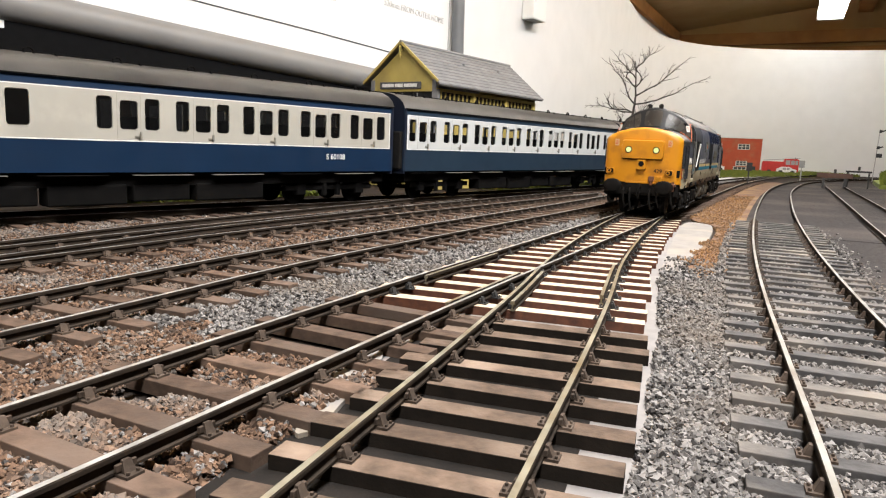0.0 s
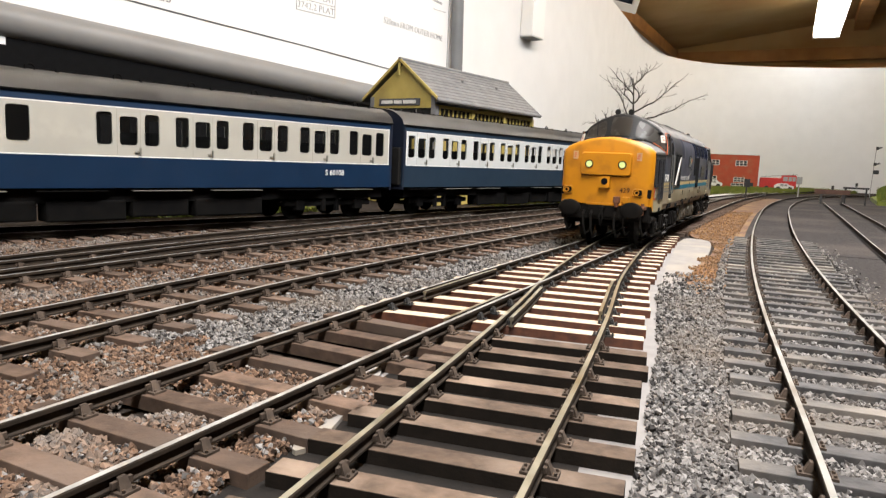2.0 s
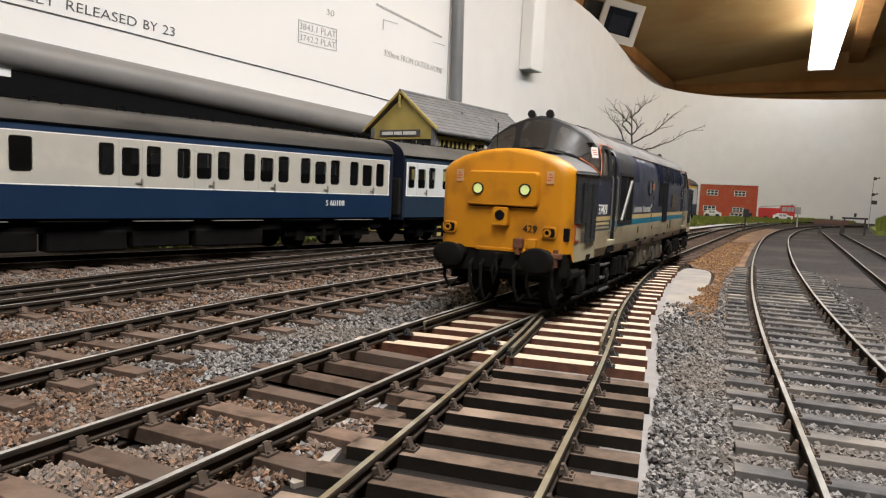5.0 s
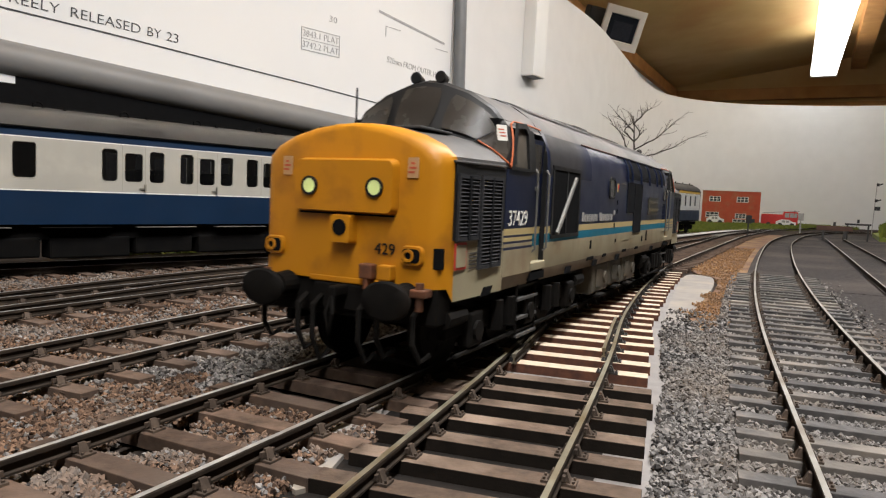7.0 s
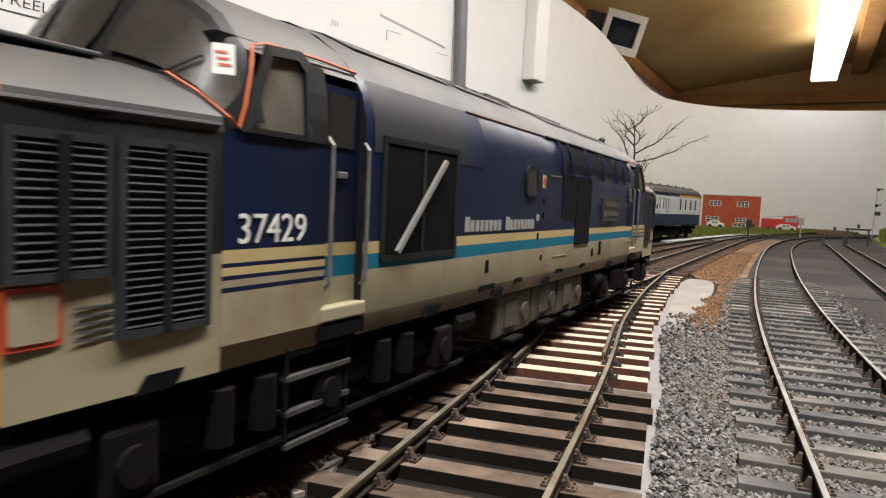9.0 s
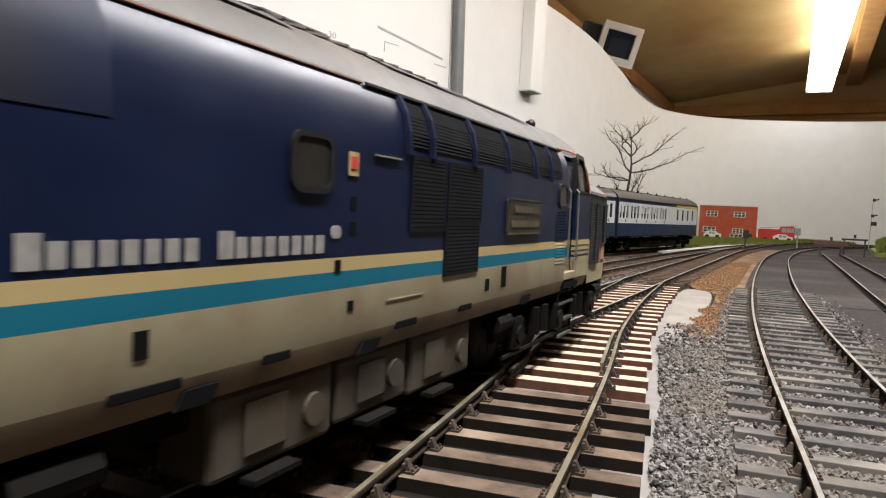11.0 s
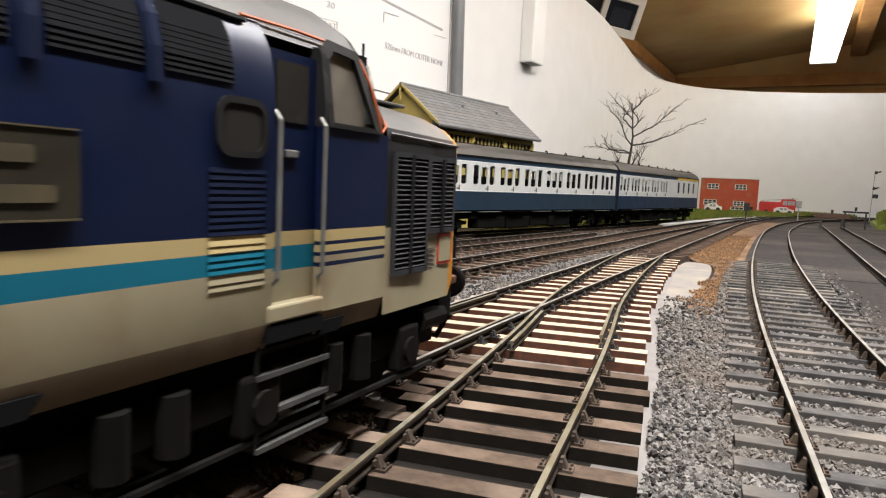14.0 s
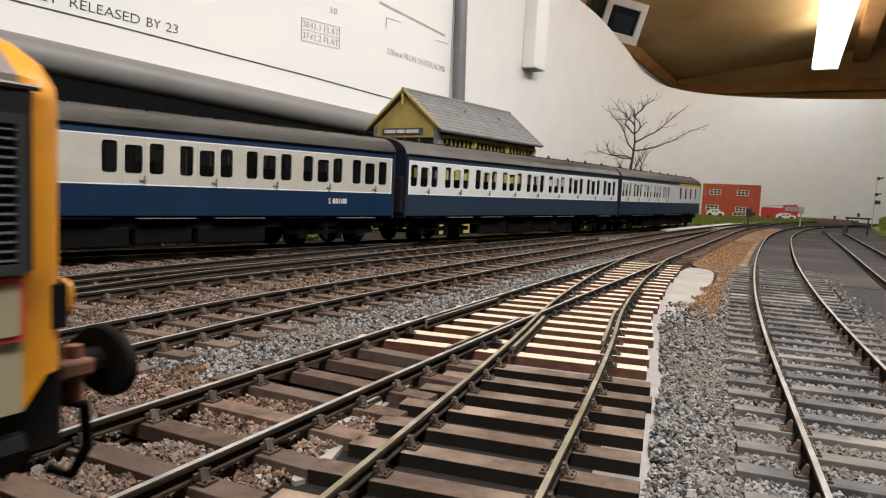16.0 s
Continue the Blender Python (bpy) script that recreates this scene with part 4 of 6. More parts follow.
def cab(t, m, lights, dd=0.0):
    """One nose and cab; m turns it round for the other end."""
    # nose
    bm = B()
    spec = [(-0.03, 1.10, 2.96, 2.575), (-0.015, 1.18, 3.01, 2.62), (0.03, 1.25, 3.045, 2.65), (0.12, 1.296, 3.062, 2.668), (0.25, 1.312, 3.072, 2.68), (1.0, 1.335, 3.10, 2.69), (1.66, 1.348, 3.12, 2.70)]
    rings = [nose_ring(*q, z0=1.16 if q[0] < 0.2 else 1.0) for q in spec]
    side = ["cream", "cream", "cream", "black", "roof", "roof", "roof", "roof", "roof", "roof"]
    side = side + side[::-1]

    def paint(i, j):
        if i < 4:
            return 7
        return PAINTS.index(side[j])

    vs = loft(bm, rings, False, paint)
    c = bm.verts.new((0, -0.045, 1.95))
    n = len(vs[0])
    for j in range(n):
        a, b = vs[0][j], vs[0][(j + 1) % n]
        bm.faces.new((a, b, c)).material_index = 7
    nose = part("nose", bm, paints(), t, "warm yellow nose end with dark grey top", m=m, smooth=True)
    # cab lower sides with thin lines, either side
    for sg in (1, -1):
        bands = [(0.98, "grime"), (1.17, "cream"), (1.53, "blue"), (1.565, "cream"), (1.615, "blue"), (1.645, "buff"), (1.70, "blue"), (1.73, "buff"), (1.82, "blue"), (2.62, "blue")]
        b = B()
        loft(b, [[(sg * (1.352 if z > 1.0 else 1.29), y, z) for z, _ in bands] for y in (1.66, 2.78 + dd)], False, lambda i, j: PAINTS.index(bands[j][1]))
        bmesh.ops.recalc_face_normals(b, faces=b.faces)
        bmesh.ops.solidify(b, geom=b.faces[:], thickness=0.06)
        part("cab_side", b, paints(), t, m=m)
        # recessed doorway with its bands
        bands = [(1.12, "cream"), (1.53, "teal"), (1.71, "buff"), (1.82, "blue"), (3.12, "blue")]
        b = B()
        loft(b, [[(sg * 1.27, y, z) for z, _ in bands] for y in (2.74 + dd, 3.36 + dd)], False, lambda i, j: PAINTS.index(bands[j][1]))
        bmesh.ops.recalc_face_normals(b, faces=b.faces)
        bmesh.ops.solidify(b, geom=b.faces[:], thickness=0.05)
        d = part("cab_door", b, paints(), t, m=m)
        part("door_pane", box(B(), sg * 1.268, 2.88 + dd, 2.62, sg * 1.282, 3.24 + dd, 3.05, 0.0), LM["window"], d, "dark droplight glass", m=m)
        part("door_handle", box(B(), sg * 1.27, 3.0 + dd, 2.36, sg * 1.30, 3.14 + dd, 2.42, 0.01), LM["metal"], d, m=m)
        for y in (2.80 + dd, 3.32 + dd):
            part("handrail", tube(B(), [(sg * 1.34, y, 1.45), (sg * 1.39, y, 1.5), (sg * 1.39, y, 2.62), (sg * 1.34, y, 2.68)], 0.018), LM["metal"], t, m=m)
        part("door_step", box(B(), sg * 1.15, 2.74 + dd, 1.17, sg * 1.372, 3.38 + dd, 1.30, 0.02), LM["cream"], t, m=m)
        # solid near-black block: the shade of the hollow below the step, as colour
        part("step_recess", box(B(), sg * 1.2, 2.74 + dd, 1.03, sg * 1.36, 3.38 + dd, 1.15), LM["dark"], t, m=m)
        # cab window in its pillar frame
        b = B()
        out = [(1.80, 2.62), (2.56, 2.62), (2.62, 3.20), (2.50, 3.30), (2.10, 3.27)]
        inn = [(1.90, 2.66), (2.50, 2.66), (2.52, 3.14), (2.44, 3.22), (2.16, 3.20)]

        def bow(y, z):
            return sg * (1.352 - max(0, z - 2.7) ** 1.6 * 0.20)
        loft(b, [[(bow(y, z) + sg * 0.0, y, z) for y, z in out], [(bow(y, z) + sg * 0.02, y, z) for y, z in out], [(bow(y, z) + sg * 0.02, y, z) for y, z in inn], [(bow(y, z) - sg * 0.03, y, z) for y, z in inn]], True)
        w = part("cab_window", b, LM["black"], t, m=m)
        b = B()
        b.faces.new([b.verts.new((bow(y, z) - sg * 0.02, y, z)) for y, z in inn])
        bmesh.ops.solidify(b, geom=b.faces[:], thickness=0.01)
        part("pane", b, LM["cab_pane"], w, "dusty tan side window", m=m)
        b = B()
        ring = [(2.56, 2.62), (2.56, 2.8), (2.58, 3.0), (2.62, 3.22)]
        loft(b, [[(bow(y, z), y - 0.06, z) for y, z in ring], [(bow(y, z) + sg * 0.01, y - 0.05, z) for y, z in ring], [(bow(y, z) + sg * 0.01, 2.77 + dd, z) for y, z in ring], [(bow(y, z) - sg * 0.1, 2.78 + dd, z) for y, z in ring]])
        part("door_pillar", b, LM["black"], t, "black pillar before the door", m=m)
        part("cab_liner", box(B(), sg * 1.0, 1.75, 2.55, sg * 1.16, 3.34, 3.30), LM["dark"], t, m=m)
        part("nose_strip", tube(B(), [(sg * 1.318, 0.16, 2.625), (sg * 1.352, 1.62, 2.645)], 0.016, 6), LM["roof"], t, "dull metal rain strip", m=m)
        # orange line up the pillar
        b = tube(B(), [(sg * 0.98, 1.50, 2.98), (sg * 1.18, 1.58, 2.86), (sg * (1.352 - 0.0), 1.70, 2.70), (sg * 1.357, 1.78, 2.64), (sg * 1.352, 1.84, 2.80), (sg * 1.31, 1.93, 3.05), (sg * 1.235, 2.02, 3.25), (sg * 1.2, 2.2, 3.30), (sg * 1.2, 2.8, 3.31), (sg * 1.19, 3.36, 3.30)], 0.013, 6)
        part("orange_line", b, LM["orange"], t, "thin orange warning line", m=m)
        # nose side grilles
        b = louvre(B(), sg * 1.322, 0.29, 0.79, 1.76, 2.44, 15, 0.035)
        part("nose_grille", b, LM["nose_grille"], t, "dark grey louvred grille", m=m)
        b = louvre(B(), sg * 1.332, 0.91, 1.50, 1.39, 2.45, 23, 0.04)
        part("nose_grille", b, LM["nose_grille"], t, "dark grey louvred grille", m=m)
        for y, z0, z1 in ((0.54, 1.72, 2.47), (1.205, 1.35, 2.48)):
            part("grille_bar", box(B(), sg * 1.325, y - 0.03, z0, sg * 1.376, y + 0.03, z1), LM["grille"], t, m=m)
        b = B()
        box(b, sg * 1.29, 0.20, 1.72, sg * 1.327, 1.66, 2.62)
        part("grille_backing", b, LM["black"], t, m=m)
        # red-edged data panel, badge
        mm = side_m(0.40, 1.53, 1.318, sg)
        b = plate_on(B(), mm, 0.31, 0.32, 0.02, 0.012)
        r = part("data_panel", b, LM["red"], t, "red-edged cream data panel", m=m)
        part("panel_face", plate_on(B(), mm, 0.26, 0.26, 0.02, 0.018), LM["cream"], r, m=m)
        # small printed data lines
        for k in range(5):
            part("data_line", plate_on(B(), side_m(0.74, 1.55 - 0.045 * k, 1.331, sg), 0.24 - 0.03 * (k % 2), 0.014, 0.004, 0.004), LM["roof"], t, m=m)
    # windscreen: from the back of the nose top up to the roof
    lo = nose_ring(1.50, 1.33, 3.10, 2.70)[4:-4]
    base = [(x * 1.0, 1.42 + 0.28 * (x / 1.33) ** 2, z + 0.005) for x, y, z in lo]
    bm = B()
    roof_sec = [(w, z) for w, z, _ in SECTION if z > 2.65]
    half = len(lo) // 2
    tops = []
    for k in range(len(lo)):
        f = abs(k - half) / half
        i = (1 - f) * (len(roof_sec) - 1)
        a, b2 = roof_sec[int(i)], roof_sec[min(int(i) + 1, len(roof_sec) - 1)]
        g = i - int(i)
        w, z = a[0] + (b2[0] - a[0]) * g, a[1] + (b2[1] - a[1]) * g
        tops.append((w * (1 if k <= half else -1), 1.86 + 0.12 * f ** 3, z))
    back = [(x, 3.34, z) for x, y, z in tops]
    vs = loft(bm, [base, [tuple(Vector(p).lerp(Vector(q), 0.94) + Vector((0, -0.03, 0.0))) for p, q in zip(base, tops)], [(x, y + 0.06, z) for x, y, z in tops]], False, lambda i, j: 6)
    loft(bm, [[(x, y + 0.06, z) for x, y, z in tops[2:-2]], back[2:-2]], False, lambda i, j: 5)
    shell = part("cab_roof", bm, paints(), t, "black cab front and dark grey cab roof", m=m, smooth=True)

    def on_screen(k, f):
        i = int(k)
        g = k - i
        p = Vector(base[i]).lerp(Vector(base[min(i + 1, len(base) - 1)]), g)
        q = Vector(tops[i]).lerp(Vector(tops[min(i + 1, len(tops) - 1)]), g)
        return p.lerp(q, f) + Vector((0, -0.045, 0.012))

    n = len(lo) - 1
    for k0, k1, f0a, f0b, name in ((half - 1.18, half + 1.18, 0.08, 0.84, "windscreen"), (0.9, half - 1.55, 0.10, 0.82, "side_windscreen"), (half + 1.55, n - 0.9, 0.10, 0.82, "side_windscreen")):
        rows = []
        for a in range(7):
            f = f0a + (f0b - f0a) * a / 6
            e = 0.12 * (abs(a - 3) / 3) ** 4
            rows.append([on_screen(k0 + e + (k1 - k0 - 2 * e) * b / 6, f) for b in range(7)])
        b = B()
        loft(b, rows)
        bmesh.ops.solidify(b, geom=b.faces[:], thickness=0.012)
        w = part(name, b, LM["screen"], t, "dusty brown-grey windscreen glass", m=m, smooth=True)
        if name == "side_windscreen":
            kc = (k0 + k1) / 2
            part("wiper", tube(B(), [on_screen(kc + 0.2, 0.04) + Vector((0, -0.04, 0)), on_screen(kc - 0.35, 0.55) + Vector((0, -0.05, 0.0))], 0.012, 5), LM["black"], w, m=m)
    # nose top rib, horns, aerial
    for sg in (1, -1):
        b = cyl(B(), (sg * 0.20, 1.86, 3.90), (sg * 0.20, 2.04, 3.89), 0.085, 16, 0.05)
        cyl(b, (sg * 0.20, 1.86, 3.90), (sg * 0.20, 1.845, 3.90), 0.088, 16, 0.075)
        cyl(b, (sg * 0.20, 1.97, 3.78), (sg * 0.20, 1.97, 3.89), 0.03, 8)
        part("horn", b, LM["black"], t, "black air horn", m=m)
    part("aerial", tube(B(), [(-0.55, 0.9, 3.03), (-0.55, 0.9, 3.62)], 0.014, 5), LM["black"], t, m=m)
    b = B()
    box(b, 0.25, 0.35, 3.02, 0.75, 1.2, 3.055, 0.01)
    box(b, -0.75, 0.35, 3.02, -0.25, 1.2, 3.055, 0.01)
    part("nose_hatch", b, LM["roof"], t, m=m)
    # white and red label on the pillar
    for sg in (1, -1):
        c = Vector((sg * 1.20, 1.78, 3.10))
        out = Vector((sg * 0.72, -0.62, 0.25)).normalized()
        xx = Vector((0, 0, 1)).cross(out).normalized()
        mm = axes(c, xx, out.cross(xx), out)
        lab = part("warning_label", plate_on(B(), mm, 0.15, 0.22, 0.01, 0.02), LM["white"], t, "white and red warning label", m=m)
        for dz in (-0.045, 0.0, 0.045):
            part("label_mark", box(B(), -0.045 - dz * 0.3, dz - 0.009, 0.02, 0.04 - dz * 0.3, dz + 0.009, 0.024), LM["faded_red"], lab, m=m @ mm)
        mm = front_m(sg * 0.90, 2.53, -0.040)
        lab = part("warning_label", plate_on(B(), mm, 0.14, 0.23, 0.01, 0.012), LM["nose_label"], t, "faded pink and red warning label", m=m)
        for dz in (-0.05, 0.0, 0.05):
            part("label_mark", box(B(), -0.045 + dz * 0.3, dz - 0.012, 0.012, 0.045 - abs(dz) * 0.5, dz + 0.012, 0.016), LM["faded_red"], lab, m=m @ mm)
    # headlamp box
    mm = front_m(0, 2.30, -0.03)
    hb = part("headlamp_panel", plate_on(B(), mm, 1.44, 0.66, 0.09, 0.13, taper=0.03), LM["yellow"], t, "raised yellow headlamp panel", m=m)
    for x in (-0.465, 0.465):
        q = front_m(x, 2.29, -0.16)
        b = B()
        rings = [[q @ Vector((r * math.cos(6.2832 * i / 20), r * math.sin(6.2832 * i / 20), d)) for i in range(20)] for r, d in ((0.115, 0.0), (0.115, 0.03), (0.09, 0.03), (0.085, 0.0))]
        loft(b, rings, True)
        ring = part("headlamp_rim", b, LM["black"], hb, m=m)
        b = cyl(B(), q @ Vector((0, 0, 0.0)), q @ Vector((0, 0, 0.018)), 0.088, 20)
        part("headlamp_lens", b, LM["lamp"] if lights else LM["red"], hb, "lit pale headlamp" if lights else "unlit red tail lamp", m=m)
    # dark bar painting the shade cast below the headlamp panel
    part("panel_shadow_gap", box(B(), -0.68, -0.07, 1.955, 0.68, -0.02, 1.975), LM["dark"], t, m=m)
    # central lamp
    mm = front_m(0, 1.79, -0.04)
    cl = part("marker_lamp_box", plate_on(B(), mm, 0.32, 0.36, 0.04, 0.14, taper=0.02), LM["yellow"], t, m=m)
    part("marker_lens", cyl(B(), mm @ Vector((0, 0.02, 0.13)), mm @ Vector((0, 0.02, 0.155)), 0.095, 16), LM["dark"], cl, "dark lamp lens", m=m)
    # lamp irons, sockets, pipe boxes
    for sg in (1, -1):
        mm = front_m(sg * 0.93 if sg > 0 else -1.07, 1.53, -0.035)
        s = part("jumper_socket", plate_on(B(), mm, 0.30, 0.23, 0.07, 0.05, taper=0.012), LM["yellow"], t, m=m)
        part("socket_plate", plate_on(B(), mm @ pose(0, 0, 0.045), 0.23, 0.16, 0.05, 0.012), LM["dark"], s, m=m)
        b = B()
        rings = [[mm @ Vector((r * math.cos(6.2832 * i / 16) - 0.03, r * math.sin(6.2832 * i / 16), d)) for i in range(16)] for r, d in ((0.075, 0.05), (0.075, 0.08), (0.045, 0.08), (0.04, 0.055))]
        loft(b, rings, True)
        part("socket_ring", b, LM["yellow"], s, m=m)
        # near-black block where the corner is recessed, shade given by colour alone
        part("lamp_recess", box(B(), sg * 1.13, -0.014, 1.39, sg * 1.276, 0.12, 1.63, 0.01), LM["dark"], t, m=m)
    for x in (0.36, 0.62):
        b = B()
        box(b, x - 0.09, -0.16, 1.22, x + 0.09, -0.02, 1.40, 0.02)
        cyl(b, (x, -0.1, 1.1), (x, -0.1, 1.3), 0.05, 8)
        part("pipe_box", b, LM["rust"] if x < 0.5 else LM["yellow"], t, "rust-stained pipe cock", m=m)
    for x, z in ((1.10, 1.12), (-1.10, 1.12)):
        b = B()
        box(b, x - 0.1, -0.22, z - 0.05, x + 0.1, -0.02, z + 0.05, 0.02)
        cyl(b, (x, -0.15, z - 0.2), (x, -0.15, z + 0.12), 0.05, 8)
        part("air_cock", b, LM["rust"], t, "rusty orange air cock", m=m)
    if lights:
        part("end_number", lettering("429", 0.19), LM["black"], t, m=m @ front_m(0.56, 1.575, -0.05))
    # skirt below the yellow, buffer beam
    b = B()
    box(b, -1.25, 0.0, 0.72, 1.25, 0.35, 1.17, 0.03)
    box(b, -0.45, -0.05, 0.80, 0.45, 0.05, 1.12, 0.02)
    part("buffer_beam", b, LM["under"], t, "oily black buffer beam", m=m)
    part("nose_lip", box(B(), -0.52, -0.05, 1.13, 0.52, 0.05, 1.20, 0.015), LM["yellow"], t, m=m)
    for sg in (1, -1):
        x = sg * 0.867
        b = cyl(B(), (x, 0.02, 1.05), (x, -0.26, 1.05), 0.17, 16, 0.15)
        cyl(b, (x, -0.2, 1.05), (x, -0.5, 1.05), 0.095, 12)
        buf = part("buffer", b, LM["under"], t, "black oval sprung buffer", m=m)
        b = B()
        q = front_m(x, 1.05, -0.46)
        rings = [[q @ Vector((0.315 * k * math.cos(6.2832 * i / 28), 0.225 * k * math.sin(6.2832 * i / 28), d)) for i in range(28)] for k, d in ((0.92, 0.0), (1, 0.02), (1, 0.05), (0.9, 0.075), (0.5, 0.09))]
        vs = loft(b, rings, True)
        b.faces.new(vs[-1])
        b.faces.new(vs[0][::-1])
        part("buffer_head", b, LM["under"], buf, m=m, smooth=True)
    # coupling hook, hoses
    b = B()
    box(b, -0.06, -0.30, 0.98, 0.06, 0.0, 1.12, 0.03)
    tube(b, [(0, -0.28, 1.0), (0.05, -0.34, 0.8), (0, -0.32, 0.55), (-0.05, -0.34, 0.8), (0, -0.28, 1.0)], 0.03)
    part("coupling", b, LM["under"], t, "oily screw coupling", m=m)
    for x, ln in ((-0.55, 0.55), (-0.33, 0.65), (0.33, 0.6), (0.58, 0.5), (-1.08, 0.45), (1.05, 0.5)):
        b = tube(B(), [(x, -0.05, 0.95), (x + 0.02, -0.24, 0.86), (x + 0.05, -0.28, 0.86 - ln * 0.6), (x + 0.12, -0.22, 0.86 - ln), (x + 0.2, -0.12, 0.84 - ln * 0.8)], 0.035, 7)
        part("brake_hose", b, LM["under"], t, "black brake hose", m=m)


def flank_details(t):
    sides = ((1, LEN), (-1, LEN))
    for sg, _ in sides:
        # big open grille with a diagonal strut
        b = B()
        box(b, sg * 1.25, 3.66, 1.66, sg * 1.357, 5.12, 2.74)
        g = part("air_intake", b, LM["dark"], t, "large dark intake grille with diagonal strut")
        b = B()
        for y0, z0, y1, z1 in ((3.60, 1.62, 5.18, 1.68), (3.60, 2.72, 5.18, 2.78), (3.60, 1.62, 3.67, 2.78), (5.11, 1.62, 5.18, 2.78), (4.36, 1.66, 4.42, 2.74)):
            box(b, sg * 1.345, y0, z0, sg * 1.366, y1, z1)
        part("intake_frame", b, LM["black"], g)
        # soot-dulled paint over the intake
        b = B()
        shoulder = [(1.352, 2.62), (1.352, 2.72), (1.335, 2.92), (1.29, 3.10), (1.20, 3.26)]
        loft(b, [[(sg * (w + 0.004), y, z) for w, z in shoulder] for y in (3.46, 4.2, 5.0, 5.9)])
        part("sooty_panel", b, SOOT, t, "soot-greyed blue paint above the intake", smooth=True)
        b = tube(B(), [(sg * 1.39, 3.85, 1.70), (sg * 1.39, 4.80, 2.62)], 0.035, 6)
        part("strut", b, LM["metal"], g, "pale grey diagonal strut")
        window_on(t, side_m(7.57, 2.53, 1.352, sg), 0.42, 0.36, "porthole")
        window_on(t, side_m(14.12, 2.53, 1.352, sg), 0.38, 0.30, "porthole")
        mm = side_m(8.11, 2.56, 1.352, sg)
        lab = part("label", plate_on(B(), mm, 0.13, 0.19, 0.01, 0.012), LM["buff"], t, "small buff label with red mark")
        part("label_mark", plate_on(B(), mm @ Matrix.Translation((0, 0.01, 0.012)), 0.085, 0.10, 0.01, 0.006), LM["red"], lab)
        part("grab_strip", tube(B(), [(sg * 1.365, 8.42, 2.66), (sg * 1.365, 8.86, 2.66)], 0.012, 5), LM["metal"], t)
        for y0, y1, z0, z1, n in ((9.12, 9.78, 2.05, 2.68, 16), (9.92, 10.74, 2.14, 2.68, 14), (9.88, 10.70, 1.58, 2.06, 12)):
            part("louvre", louvre(B(), sg * 1.353, y0, y1, z0, z1, n, 0.014, 0.04), LM["body_grille"], t, "dark louvred panel")
        for z0, z1, k in ((1.46, 1.57, "cream"), (1.57, 1.71, "teal"), (1.71, 1.82, "buff"), (1.82, 2.28, "blue")):
            b = B()
            for i in range(int(round((z1 - z0) / 0.045))):
                z = z0 + 0.045 * i
                vs = [b.verts.new(v) for v in ((sg * 1.353, 13.84, z + 0.04), (sg * 1.353, 14.36, z + 0.04), (sg * 1.360, 14.36, z + 0.006), (sg * 1.360, 13.84, z + 0.006), (sg * 1.353, 13.84, z), (sg * 1.353, 14.36, z))]
                b.faces.new(vs[:4])
                b.faces.new((vs[3], vs[2], vs[5], vs[4]))
            part("body_louvre", b, LM["rib" if k == "blue" else k], t)
        # high grilles under the cantrail
        for y0, y1 in ((9.08, 9.42), (9.55, 10.45), (10.62, 11.54), (11.70, 12.62), (12.80, 13.36), (13.50, 14.05)):
            b = B()
            for i in range(13):
                z = 2.80 + 0.034 * i
                w = float(np.interp(z + 0.015, [2.70, 2.92, 3.10, 3.26], [1.352, 1.335, 1.29, 1.20])) + 0.003
                vs = [b.verts.new(v) for v in ((sg * w, y0, z + 0.034), (sg * w, y1, z + 0.034), (sg * (w + 0.012), y1, z), (sg * (w + 0.012), y0, z), (sg * w, y0, z - 0.004), (sg * w, y1, z - 0.004))]
                b.faces.new(vs[:4])
                b.faces.new((vs[3], vs[2], vs[5], vs[4]))
            part("cantrail_grille", b, LM["body_grille"], t, "dark slatted cantrail grille")
        for y in (9.0, 9.49, 10.53, 11.62, 12.71, 13.43):
            b = B()
            loft(b, [[(sg * w, y - 0.055, z) for w, z in ((1.362, 2.72), (1.35, 2.92), (1.305, 3.10), (1.22, 3.25))], [(sg * (w + 0.03), y - 0.03, z) for w, z in ((1.362, 2.72), (1.35, 2.92), (1.305, 3.10), (1.22, 3.25))],
                     [(sg * (w + 0.03), y + 0.03, z) for w, z in ((1.362, 2.72), (1.35, 2.92), (1.305, 3.10), (1.22, 3.25))], [(sg * w, y + 0.055, z) for w, z in ((1.362, 2.72), (1.35, 2.92), (1.305, 3.10), (1.22, 3.25))]])
            part("rib", b, LM["rib"], t)
        # gutter line
        part("cantrail_line", tube(B(), [(sg * 1.212, 5.6, 3.265), (sg * 1.212, 8.4, 3.265)], 0.012, 5), LM["faint_orange"], t, "thin orange cantrail line")
        part("gutter", tube(B(), [(sg * 1.225, 8.45, 3.26), (sg * 1.225, LEN - 3.35, 3.26)], 0.02, 5), LM["black"], t)
        # nameplate with plain bars for its words
        np_ = part("nameplate", plate_on(B(), side_m(12.28, 2.185, 1.352, sg), 1.34, 0.44, 0.03, 0.03), LM["plate"], t, "dark bronze nameplate with raised lettering bars")
        for z, w in ((0.095, 0.86), (-0.095, 1.08)):
            part("plate_bar", plate_on(B(), side_m(12.28, 2.185 + z, 1.38, sg), w, 0.085, 0.02, 0.012), LM["letters"], np_)
        b = B()
        for z0, z1 in ((1.955, 1.965), (2.405, 2.415)):
            box(b, sg * 1.37, 11.61, z0, sg * 1.39, 12.95, z1)
        part("plate_rim", b, LM["letters"], np_)
